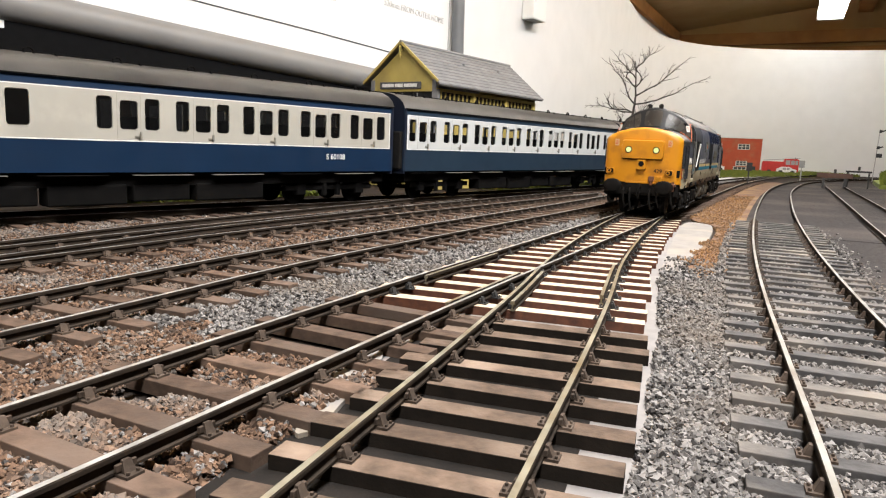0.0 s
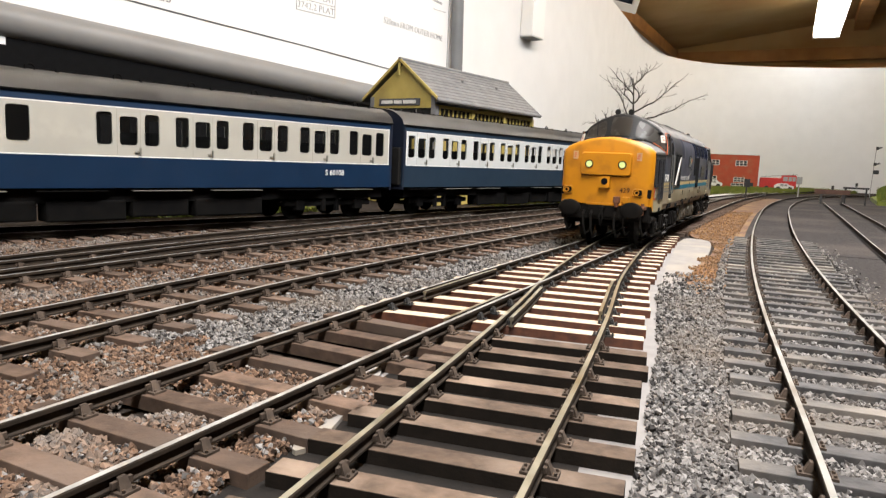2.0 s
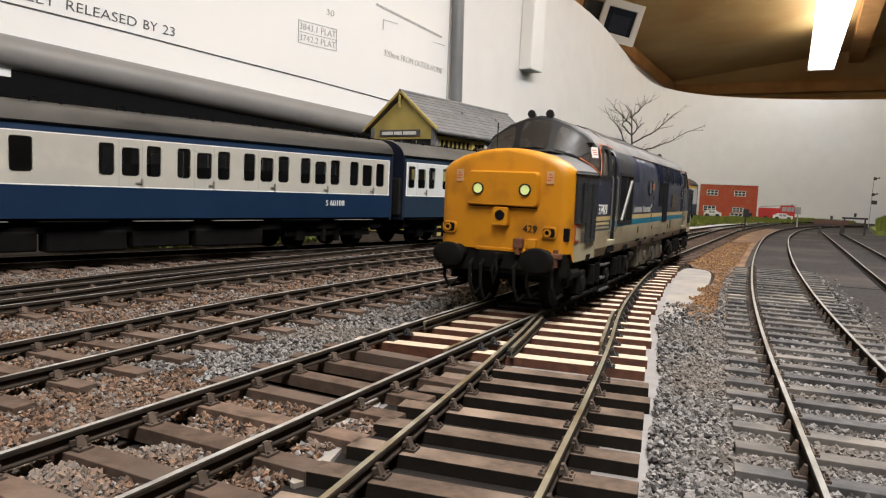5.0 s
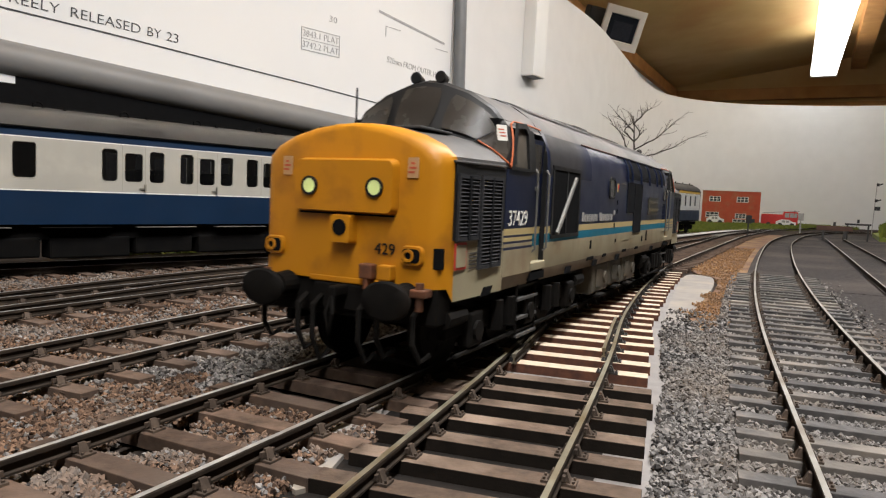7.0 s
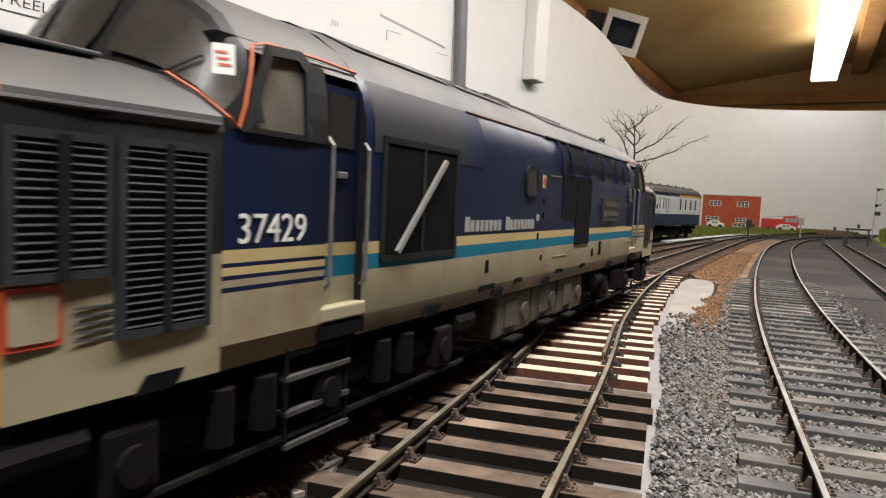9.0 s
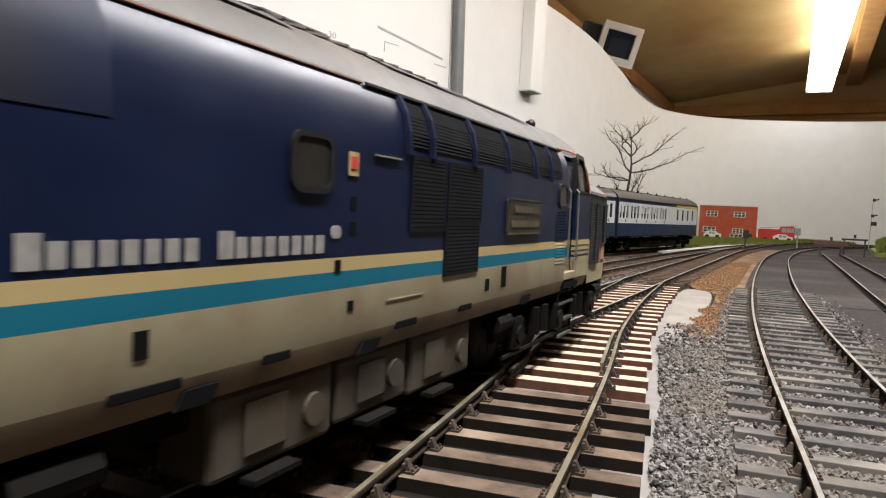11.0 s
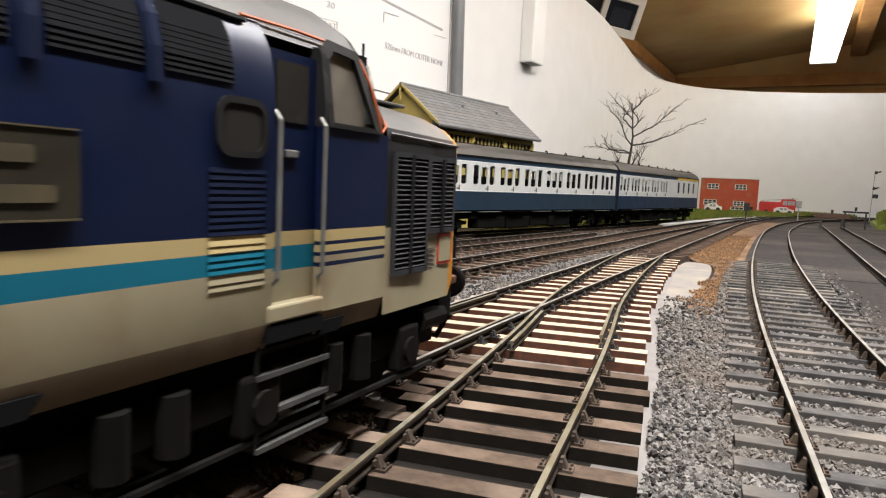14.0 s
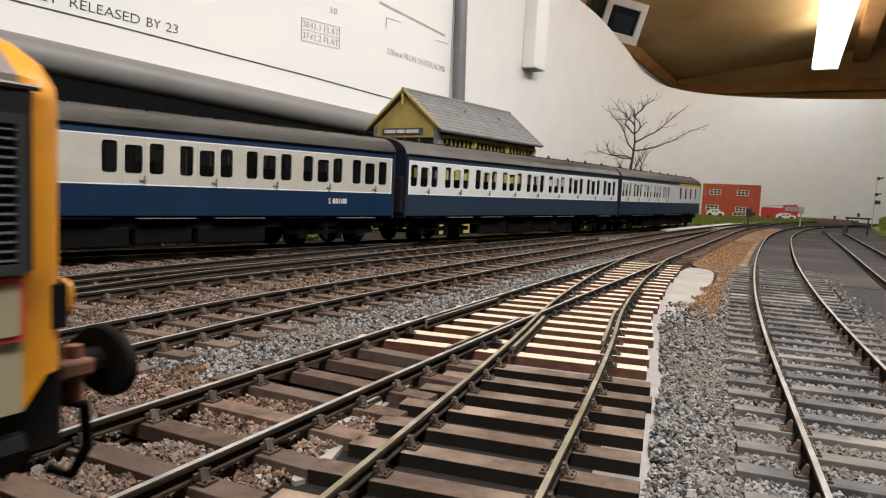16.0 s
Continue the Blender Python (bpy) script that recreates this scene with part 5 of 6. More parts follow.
        # operator's name as bars
        for k in range(17):
            if k != 8:
                w, h = (0.125, 0.175) if k in (0, 9) else (0.095, 0.135)
                part("name_bar", plate_on(B(), side_m(5.47 + 0.139 * k, 1.93 + (h - 0.135) / 2, 1.352, sg), w, h, 0.01, 0.008), LM["white_letter"], t, "pale lettering bar")
        part("name_mark", plate_on(B(), side_m(7.90, 2.02, 1.352, sg), 0.13, 0.10, 0.04, 0.008), LM["white_letter"], t)
        part("number", lettering("37429", 0.30), LM["white"], t, "white running number", m=side_m(2.16, 1.95, 1.354, sg) if sg > 0 else side_m(LEN - 2.16, 1.95, 1.354, sg))
        # small hatches, catches and sole-bar steps
        for y, z, w, h in ((6.05, 1.42, 0.10, 0.16), (8.1, 1.42, 0.08, 0.08), (8.1, 2.25, 0.07, 0.10), (8.1, 2.05, 0.07, 0.10), (11.02, 1.36, 0.12, 0.14), (11.55, 1.42, 0.16, 0.26), (7.9, 1.75, 0.08, 0.1)):
            part("hatch", box(B(), sg * 1.33, y, z - h / 2, sg * 1.358, y + w, z + h / 2), LM["dark"], t)
        for y in (4.55, 6.35, 8.3, 12.4, 15.0, 1.0):
            b = B()
            prism(b, [(0, 0), (0.28, 0), (0.36, 0.11), (0.08, 0.11)], 0, 0.025)
            part("sole_cutout", b, LM["dark"], t, m=side_m(y, 0.985, 1.325 if sg > 0 else 1.325, sg))
        part("ledge", box(B(), sg * 1.34, 8.72, 1.40, sg * 1.360, 9.42, 1.412), LM["cream"], t)
        for y, w in ((5.9, 0.5), (7.1, 0.3), (8.9, 0.42), (10.3, 0.36)):
            part("sole_slot", box(B(), sg * 1.325, y, 1.12, sg * 1.352, y + w, 1.19, 0.01), LM["dark"], t)
    # roof gear
    b = B()
    for y in np.arange(6.5, 11.0, 0.32):
        for sg in (1, -1):
            tube(b, [(sg * 0.25, float(y), 3.86), (sg * 0.62, float(y), 3.75)], 0.02, 5)
    part("roof_vents", b, LM["roof"], t)
    part("exhaust", box(B(), -0.3, 8.2, 3.84, 0.3, 9.2, 3.92, 0.03), LM["black"], t)
    for y0, y1 in ((3.8, 6.0), (6.2, 8.0), (9.5, 11.4), (11.6, 13.8)):
        for sg in (1, -1):
            b = B()
            loft(b, [[(sg * 0.20, y0, 3.875), (sg * 0.50, y0, 3.79), (sg * 0.82, y0, 3.64)], [(sg * 0.20, y1, 3.875), (sg * 0.50, y1, 3.79), (sg * 0.82, y1, 3.64)]])
            bmesh.ops.solidify(b, geom=b.faces[:], thickness=0.03)
            part("roof_hatch", b, LM["roof"], t, "dirty grey roof hatch")


WHEELS = []


def running_gear(t):
    part("underframe", box(B(), -1.05, 0.4, 0.72, 1.05, LEN - 0.4, 1.0), LM["under"], t)
    for sg in (1, -1):
        for y0, y1, z0 in ((6.75, 8.10, 0.36), (8.16, 9.35, 0.40), (9.42, 10.9, 0.36)):
            tk = part("side_tank", box(B(), sg * 0.75, y0, z0, sg * 1.24, y1, 0.97, 0.05), LM["tank"], t, "dirty grey-brown side tank")
            part("tank_door", box(B(), sg * 1.235, y0 + 0.3, z0 + 0.12, sg * 1.262, y0 + 0.75, 0.86, 0.01), LM["tank"], tk)
            b = cyl(B(), (sg * 1.23, y1 - 0.28, z0 + 0.28), (sg * 1.285, y1 - 0.28, z0 + 0.28), 0.13, 16)
            part("filler_cap", b, LM["tank"], tk, "round grey filler cap")
            part("tank_step", box(B(), sg * 1.2, y0 + 0.3, z0 - 0.06, sg * 1.36, y0 + 0.8, z0 - 0.02), LM["under"], tk)
    for yc in (3.08, LEN - 3.08):
        for sg in (1, -1):
            b = B()
            box(b, sg * 1.08, yc - 2.75, 0.50, sg * 1.20, yc + 2.75, 0.74, 0.03)
            for dy in (-2.05, -0.1, 2.05):
                box(b, sg * 1.12, yc + dy - 0.2, 0.34, sg * 1.30, yc + dy + 0.2, 0.80, 0.04)
                cyl(b, (sg * 1.2, yc + dy, 0.55), (sg * 1.34, yc + dy, 0.55), 0.13, 12)
            for dy in (-1.1, 1.0):
                for e in (-0.22, 0.22):
                    cyl(b, (sg * 1.24, yc + dy + e, 0.45), (sg * 1.24, yc + dy + e, 0.85), 0.11, 10)
            for dy in (-2.6, 2.6):
                cyl(b, (sg * 1.2, yc + dy - 0.25, 0.78), (sg * 1.2, yc + dy + 0.25, 0.78), 0.12, 10)
            tube(b, [(sg * 1.26, yc - 2.6, 0.30), (sg * 1.26, yc + 2.6, 0.30)], 0.03, 6)
            part("bogie_frame", b, LM["under"], t, "oily black bogie side frame")
        for dy in (-2.05, -0.1, 2.05):
            b = B()
            for sg in (1, -1):
                cyl(b, (sg * 0.66, 0, 0), (sg * 0.79, 0, 0), 0.56, 28)
                cyl(b, (sg * 0.62, 0, 0), (sg * 0.66, 0, 0), 0.60, 28)
                for k in range(6):
                    a = k * math.pi / 3
                    cyl(b, (sg * 0.785, 0.33 * math.cos(a), 0.33 * math.sin(a)), (sg * 0.80, 0.33 * math.cos(a), 0.33 * math.sin(a)), 0.07, 8)
            cyl(b, (-0.66, 0, 0), (0.66, 0, 0), 0.1, 10)
            w = part("wheelset", b, LM["under"], t, "dark steel wheelset")
            w.location = (0, (yc + dy) * S, 0.565 * S)
            WHEELS.append((w, yc + dy))
    # cab steps
    for y in (2.42, LEN - 3.24):
        for sg in (1, -1):
            b = B()
            for yy in (y, y + 0.80):
                tube(b, [(sg * 1.28, yy, 1.0), (sg * 1.28, yy + 0.0, 0.22)], 0.025, 6)
            box(b, sg * 1.26, y, 0.94, sg * 1.30, y + 0.80, 0.98)
            s = part("cab_steps", b, LM["under"], t, "black metal cab steps")
            for z in (0.24, 0.50, 0.78):
                part("tread", box(B(), sg * 1.12, y - 0.02, z - 0.025, sg * 1.32, y + 0.82, z + 0.015), LM["worn_edge"], s)


def locomotive():
    t = thing("diesel_locomotive", label="weathered blue and cream model diesel locomotive with yellow nose", category="locomotive")
    body_shell(t)
    I4 = Matrix.Identity(4)
    cab(t, I4, True)
    cab(t, pose(0, LEN, 0, 0, 0, 180), False, -0.16)
    flank_details(t)
    running_gear(t)
    return t


LOCO = locomotive()
# seconds, plan place of the nose, heading of the track in degrees
RUN = [(0.0, 6.82, 24.12, 25.75), (1.0, 5.70, 21.88, 25.87), (4.0, 2.28, 15.13, 26.23), (6.5, -0.63, 9.42, 26.51), (7.0, -1.19, 8.25, 26.67), (7.5, -1.80, 7.07, 26.7), (8.0, -2.32, 5.95, 26.65),
       (8.5, -2.89, 4.81, 26.78), (9.0, -3.44, 3.66, 26.74), (11.5, -5.96, -2.43, 25.32), (12.0, -6.45, -3.55, 25.17), (12.5, -6.97, -4.61, 25.1), (13.0, -7.50, -5.60, 25.28), (13.5, -8.15, -6.57, 25.75),
       (14.0, -8.86, -7.50, 26.48), (14.5, -9.53, -8.35, 27.29), (15.0, -10.26, -9.26, 27.87), (15.5, -10.99, -10.20, 28.75), (16.0, -11.75, -11.13, 29.3)]


# ---- the passenger train ----
DM = dict(
    cream=mat("coach_grey_cream", (0.36, 0.345, 0.30), (0.315, 0.30, 0.26), 0.45, scale=0.8, stain=(0.40, 0.375, 0.325), stain_scale=0.9, stain_at=0.64),
    pale=mat("coach_pale_grey", (0.46, 0.47, 0.46), (0.42, 0.43, 0.42), 0.45, scale=0.8),
    blue=mat("coach_mid_blue", (0.0034, 0.0165, 0.044), (0.003, 0.0135, 0.036), 0.42, scale=0.8, spec=0.3),
    dark_blue=mat("coach_dull_blue", (0.008, 0.022, 0.04), (0.007, 0.018, 0.034), 0.45, scale=0.8),
    line=mat("white_lining", (0.75, 0.75, 0.72), rough=0.5),
    roof=mat("coach_grey_roof", (0.17, 0.158, 0.142), (0.125, 0.116, 0.104), 0.65, scale=0.7, bump=0.1, stain=(0.15, 0.135, 0.12), stain_scale=0.5),
    end=mat("coach_end_navy", (0.006, 0.010, 0.022), (0.005, 0.008, 0.018), 0.5, scale=1),
    under=mat("coach_black_underframe", (0.004, 0.004, 0.004), (0.007, 0.0065, 0.006), 0.85, scale=2, spec=0.03),
    seat=mat("dark_seat_interior", (0.014, 0.013, 0.012), (0.009, 0.009, 0.009), 0.8, scale=3, spec=0.1),
    seam=mat("door_seam_shadow", (0.27, 0.255, 0.22), rough=0.7),
    yellow=mat("first_class_yellow", (0.65, 0.42, 0.05), rough=0.5),
    handle=mat("dull_door_furniture", (0.22, 0.21, 0.18), rough=0.5, metal=0.3),
)
GLASS = mat("coach_window_glass", (0.01, 0.01, 0.01), rough=0.06, spec=0.2)
GLASS.node_tree.nodes["Principled BSDF"].inputs["Alpha"].default_value = 0.3
PERIOD, GROUP = 2.13, [(0.28, 0.70, 3.10), (0.86, 1.35, 3.02), (1.53, 1.95, 3.10)]


def frame_mesh(w, h, material, name):
    b = B()
    n, k = rounded(w + 0.014, h + 0.014, 0.012), rounded(w - 0.02, h - 0.02, 0.085)
    loft(b, [[(x, y, d) for x, y in q] for q, d in ((n, -0.02), (n, 0.005), (k, 0.005), (k, -0.05))], True)
    return only_mesh(finish(name, b, material))


def pane_mesh(w, h):
    b = B()
    plate_on(b, pose(0, 0, -0.045), w, h, 0.06, 0.01)
    return only_mesh(finish("pane", b, GLASS))


PANES = {}


def coach(x, y, heading, upper, lower, windows, label, number=False, first=False, length=19.55):
    """Origin at the near-side corner of the near end; x inwards is negative, y along the coach."""
    t = thing("railway_coach", x, y, 0, -heading, label=label, category="railway coach", group="coaches of the train")
    HW = 1.36
    zs = [1.13, 1.20, 1.945, 1.975, 2.25, 3.02, 3.10, 3.215, 3.24, 3.52]
    kinds = [1, 1, 2, 0, 0, 0, 0, 2, 1]
    ys = sorted({0.0, 0.16, length - 0.16, length} | {a for w in windows for a in w[:2]})
    for side in (0, -2 * HW):
        b = B()
        sg = 1 if side == 0 else -1
        for i in range(len(ys) - 1):
            for j in range(len(zs) - 1):
                ym, zm = (ys[i] + ys[i + 1]) / 2, (zs[j] + zs[j + 1]) / 2
                if any(w[0] < ym < w[1] and 2.25 < zm < w[2] for w in windows):
                    continue
                k = kinds[j]
                if (ys[i] < 0.1 or ys[i + 1] > length - 0.1) and k != 1:
                    k = 3
                q = []
                for yy, zz in ((ys[i], zs[j]), (ys[i + 1], zs[j]), (ys[i + 1], zs[j + 1]), (ys[i], zs[j + 1])):
                    tuck = 0.05 if zz < 1.06 else (0.035 if zz > 3.4 else 0)
                    q.append(b.verts.new((side - sg * tuck, yy, zz)))
                b.faces.new(q).material_index = k
        bmesh.ops.remove_doubles(b, verts=b.verts, dist=0.001)
        bmesh.ops.solidify(b, geom=b.faces[:], thickness=0.05)
        part("side_panel", b, [upper, lower, DM["line"], DM["end"]], t)
    # white upright line at the panel ends
    for yy in (0.17, length - 0.21):
        part("panel_edge", box(B(), -0.002, yy, 1.97, 0.008, yy + 0.03, 3.22), DM["line"], t)
    # roof
    sec = [(0.02, 3.46), (-0.02, 3.54), (-0.10, 3.69), (-0.30, 3.86), (-0.62, 4.00), (-1.0, 4.08), (-HW, 4.11)]
    sec = sec + [(-2 * HW - a, z) for a, z in sec[-2::-1]]
    b = B()
    vs = loft(b, [[(a, yy, z) for a, z in sec] for yy in (-0.02, length + 0.02)])
    bmesh.ops.solidify(b, geom=b.faces[:], thickness=0.04)
    roof = part("roof", b, DM["roof"], t, "weathered grey roof", smooth=True)
    part("gutter", box(B(), 0.0, 0, 3.45, 0.035, length, 3.48), DM["under"], roof)
    part("conduit", tube(B(), [(-0.62, 0.1, 4.03), (-0.62, length - 0.1, 4.03)], 0.018, 5), DM["under"], roof)
    for i in range(9):
        yy = 1.1 + i * PERIOD
        if yy < length - 0.5:
            b = tube(B(), [(-0.62, yy, 3.98), (-0.60, yy, 4.08), (-0.62, yy + 0.07, 4.13), (-0.62, yy + 0.16, 4.13), (-0.62, yy + 0.22, 4.07), (-0.62, yy + 0.22, 3.98)], 0.03, 6)
            part("roof_vent", b, DM["under"], roof, "small dark roof vent")
            part("conduit_clip", box(B(), -0.66, yy + 0.7, 3.94, -0.58, yy + 0.76, 4.06), DM["under"], roof)
    # ends with rounded tops
    for yy in (0.02, length - 0.08):
        b = B()
        prof = [(a - 0.0, z) for a, z in sec] + [(-2 * HW, 1.05), (0, 1.05)]
        lo = [b.verts.new((a, yy, z - 0.02)) for a, z in prof]
        hi = [b.verts.new((a, yy + 0.06, z - 0.02)) for a, z in prof]
        n = len(prof)
        for i in range(n):
            b.faces.new((lo[i], lo[(i + 1) % n], hi[(i + 1) % n], hi[i]))
        b.faces.new(lo)
        b.faces.new(hi)
        part("end_wall", b, DM["end"], t, "navy coach end")
    part("gangway", box(B(), -HW - 0.5, -0.30, 1.1, -HW + 0.5, 0.02, 3.3, 0.05), DM["under"], t, "black gangway bellows")
    # floor, seats and partitions
    part("floor", box(B(), -2 * HW + 0.06, 0.1, 1.12, -0.06, length - 0.1, 1.25), DM["seat"], t)
    seats = sorted({round(w[0] - 0.28, 2) for w in windows if w[2] > 3.05 and w[1] - w[0] < 0.43})[::2]
    for yy in seats:
        part("seat_back", box(B(), -2 * HW + 0.1, yy - 0.12, 1.2, -0.9, yy + 0.2, 2.62, 0.05), DM["seat"], t)
        part("seat_back", box(B(), -0.75, yy - 0.12, 1.2, -0.1, yy + 0.2, 2.62, 0.05), DM["seat"], t)
    # windows
    for a, c, top in windows:
        key = (round(c - a, 2), top, upper.name)
        if key not in PANES:
            PANES[key] = (frame_mesh(c - a, top - 2.25, upper, "window"), pane_mesh(c - a, top - 2.25))
        m = axes(Vector((0, (a + c) / 2, (2.25 + top) / 2)), Vector((0, 1, 0)), Vector((0, 0, 1)), Vector((1, 0, 0)))
        w = share("window", PANES[key][0], t, m)
        share("pane", PANES[key][1], w, pose(0, 0, 0))
        if top < 3.05:
            part("door_handle", box(box(B(), 0.0, c + 0.03, 2.0, 0.05, c + 0.07, 2.2), 0.0, c - 0.1, 2.06, 0.03, c + 0.05, 2.10), DM["handle"], t, "dull metal door handle")
            for yy in (a - 0.06, c + 0.06):
                part("door_line", box(B(), -0.01, yy - 0.005, 1.98, 0.003, yy + 0.005, 3.2), DM["seam"], t)
    # footboards, underframe, bogies
    for i in range(8):
        yy = 0.4 + i * 2.35
        if yy + 1.6 < length:
            part("footboard", box(B(), -0.12, yy, 1.045, 0.08, yy + 1.7, 1.06), DM["handle"] if i % 3 else DM["under"], t)
    part("underframe", box(B(), -2 * HW + 0.2, 0.3, 0.74, -0.2, length - 0.3, 1.13), DM["under"], t)
    for i, (y0, y1, z0) in enumerate(((5.3, 7.5, 0.30), (7.7, 9.7, 0.26), (9.85, 11.5, 0.32), (11.7, 14.0, 0.28))):
        part("equipment_box", box(B(), -0.75, y0, z0, -0.15, y1, 0.8, 0.05), DM["under"], t)
    for yc in (2.7, length - 2.7):
        for sx in (-0.36, -2 * HW + 0.36):
            b = B()
            box(b, sx - 0.08, yc - 1.9, 0.48, sx + 0.08, yc + 1.9, 0.66, 0.03)
            for dy in (-1.3, 1.3):
                box(b, sx - 0.12, yc + dy - 0.18, 0.34, sx + 0.14, yc + dy + 0.18, 0.72, 0.03)
            for dy in (-0.3, 0.3):
                cyl(b, (sx + 0.06, yc + dy, 0.3), (sx + 0.06, yc + dy, 0.75), 0.1, 8)
            part("bogie_frame", b, DM["under"], t)
        for dy in (-1.3, 1.3):
            b = B()
            for sx in (-0.72, -2 * HW + 0.60):
                cyl(b, (sx, yc + dy, 0.46), (sx + 0.12, yc + dy, 0.46), 0.46, 22)
            cyl(b, (-0.7, yc + dy, 0.46), (-2.0, yc + dy, 0.46), 0.08, 8)
            part("wheelset", b, DM["under"], t)
    if number:
        part("number", lettering("S 60108", 0.26), DM["line"], t, m=axes(Vector((0.006, length - 2.75, 1.62)), Vector((0, 1, 0)), Vector((0, 0, 1)), Vector((1, 0, 0))))
    if first:
        part("yellow_band", box(B(), 0.0, 13.0, 3.27, 0.012, length - 0.2, 3.47), DM["yellow"], t, "yellow cantrail band")
    return t


def train():
    h = radians(40.5)
    L = 19.5
    w1 = [(17.44 + a - PERIOD * 1.005 * i, 17.44 + b - PERIOD * 1.005 * i, z) for i in range(5) for a, b, z in ((0.0, 0.42, 3.10), (0.59, 1.09, 3.02), (1.26, 1.69, 3.10))] + [(6.83, 7.36, 3.12), (4.2, 4.7, 3.10), (2.6, 3.1, 3.10)]
    jx, jy = -2.05, 25.77
    coach(jx - L * math.sin(h), jy - L * math.cos(h), 40.5, DM["cream"], DM["blue"], w1, "blue and cream-grey railway coach with luggage space and dark windows", number=True)
    w2 = [(a + 2.14 * i, b + 2.14 * i, z) for i in range(9) for a, b, z in GROUP]
    coach(-1.62, 26.09, 37.5, DM["pale"], DM["dark_blue"], w2, "dull blue and pale grey railway coach with nine window bays")
    w3 = [(a + PERIOD * i, b + PERIOD * i, z) for i in range(5) for a, b, z in GROUP] + [(13.2 + 1.5 * i, 13.8 + 1.5 * i, 3.10) for i in range(4)]
    coach(10.5, 41.95, 33.5, DM["pale"], DM["blue"], w3, "blue and pale grey driving coach with a yellow band", first=True)


train()


# ---- signal box ----
def signal_box():
    yel = mat("yellow_boarding", (0.46, 0.36, 0.10), (0.40, 0.31, 0.08), 0.6, scale=1.5, bump=0.1, stain=(0.33, 0.25, 0.08))
    slate = mat("grey_slate_roof", (0.19, 0.19, 0.19), (0.13, 0.13, 0.135), 0.6, scale=1.5, bump=0.2, rand=0.12)
    grey = mat("grey_corner_post", (0.2, 0.2, 0.21), rough=0.6)
    dark = mat("dark_box_window", (0.03, 0.03, 0.03), rough=0.15)
    W, L, E, A = 4.6, 11.0, 5.62, 7.5
    t = thing("signal_box", -0.69, 37.48, 0, -35.5, label="yellow boarded model signal box with grey slate roof and nameboard", category="signal box")
    part("wall", box(B(), -W, 0, -0.3, 0, L, 4.35), yel, t, "yellow boarded lower walls")
    for y in (0.0, L - 0.1):
        b = B()
        q = [(-W, 5.05), (0, 5.05), (0, E), (-W / 2, A - 0.12), (-W, E)]
        lo, hi = [b.verts.new((x, y, z)) for x, z in q], [b.verts.new((x, y + 0.1, z)) for x, z in q]
        for i in range(5):
            b.faces.new((lo[i], lo[(i + 1) % 5], hi[(i + 1) % 5], hi[i]))
        b.faces.new(lo)
        b.faces.new(hi)
        g = part("gable", b, yel, t, "yellow gable boarding")
    # bargeboards
    for sg in (-1, 1):
        b = B()
        p, q = Vector((-W / 2, -0.36, A + 0.02)), Vector((-W / 2 + sg * (W / 2 + 0.35), -0.36, E - 0.24))
        up = Vector((0, 0, 0.16))
        loft(b, [[p, p + up, p + up + Vector((0, 0.1, 0)), p + Vector((0, 0.1, 0))], [q, q + up, q + up + Vector((0, 0.1, 0)), q + Vector((0, 0.1, 0))]], True)
        part("bargeboard", b, yel, t)
    part("finial", box(B(), -W / 2 - 0.05, -0.4, A - 0.75, -W / 2 + 0.05, -0.3, A - 0.1), yel, t)
    # slates in courses
    n = 11
    for sg in (1, -1):
        slope = part("roof_slope", box(B(), -0.01, -0.01, -0.01, 0.01, 0.01, 0.0), slate, t, "grey slate roof slope", m=pose(-W / 2, L / 2, A - 0.1))
        for i in range(n):
            f0, f1 = i / n, (i + 1.12) / n
            P = [Vector((-W / 2 + sg * (W / 2 + 0.42) * f, 0, A + 0.1 - (A + 0.1 - E + 0.24) * f)) for f in (f0, f1)]
            b = B()
            rr = []
            for yy in (-0.35, L + 0.35):
                o = Vector((0, yy, 0))
                rr.append([P[0] + o, P[1] + o + Vector((0, 0, 0.045)), P[1] + o + Vector((0, 0, -0.03)), P[0] + o + Vector((0, 0, -0.05))])
            vs = loft(b, rr, True)
            b.faces.new(vs[0])
            b.faces.new(vs[1])
            part("slate_course", b, slate, slope)
    part("ridge", tube(B(), [(-W / 2, -0.36, A + 0.13), (-W / 2, L + 0.36, A + 0.13)], 0.09, 8), slate, t)
    part("eaves_board", box(B(), 0.25, -0.3, E - 0.36, 0.42, L + 0.3, E - 0.22), mat("dark_eaves", (0.06, 0.055, 0.05), rough=0.7), t)
    # glazing band
    part("glazing", box(B(), -W + 0.12, 0.12, 4.3, -0.12, L - 0.12, 5.1), dark, t, "dark signal box glazing")
    part("beam", box(B(), -0.06, 0, 5.0, 0.02, L, 5.16), yel, t)
    part("beam", box(B(), -W, -0.04, 4.98, 0, 0.02, 5.1), yel, t)
    for i in range(4):
        y = i * (L - 0.25) / 3
        part("post", box(B(), -0.1, y, 3.9, 0.06, y + 0.25, 5.1), yel if i else grey, t)
    for i in range(24):
        y = 0.5 + i * 0.42
        part("mullion", box(B(), -0.1, y, 4.3, -0.02, y + 0.05, 4.95 + 0.1 * (i % 3 == 0)), yel, t)
    for x in (-W, -0.25):
        part("corner_post", box(B(), x, -0.05, 0, x + 0.25, 0.2, 5.62), grey, t)
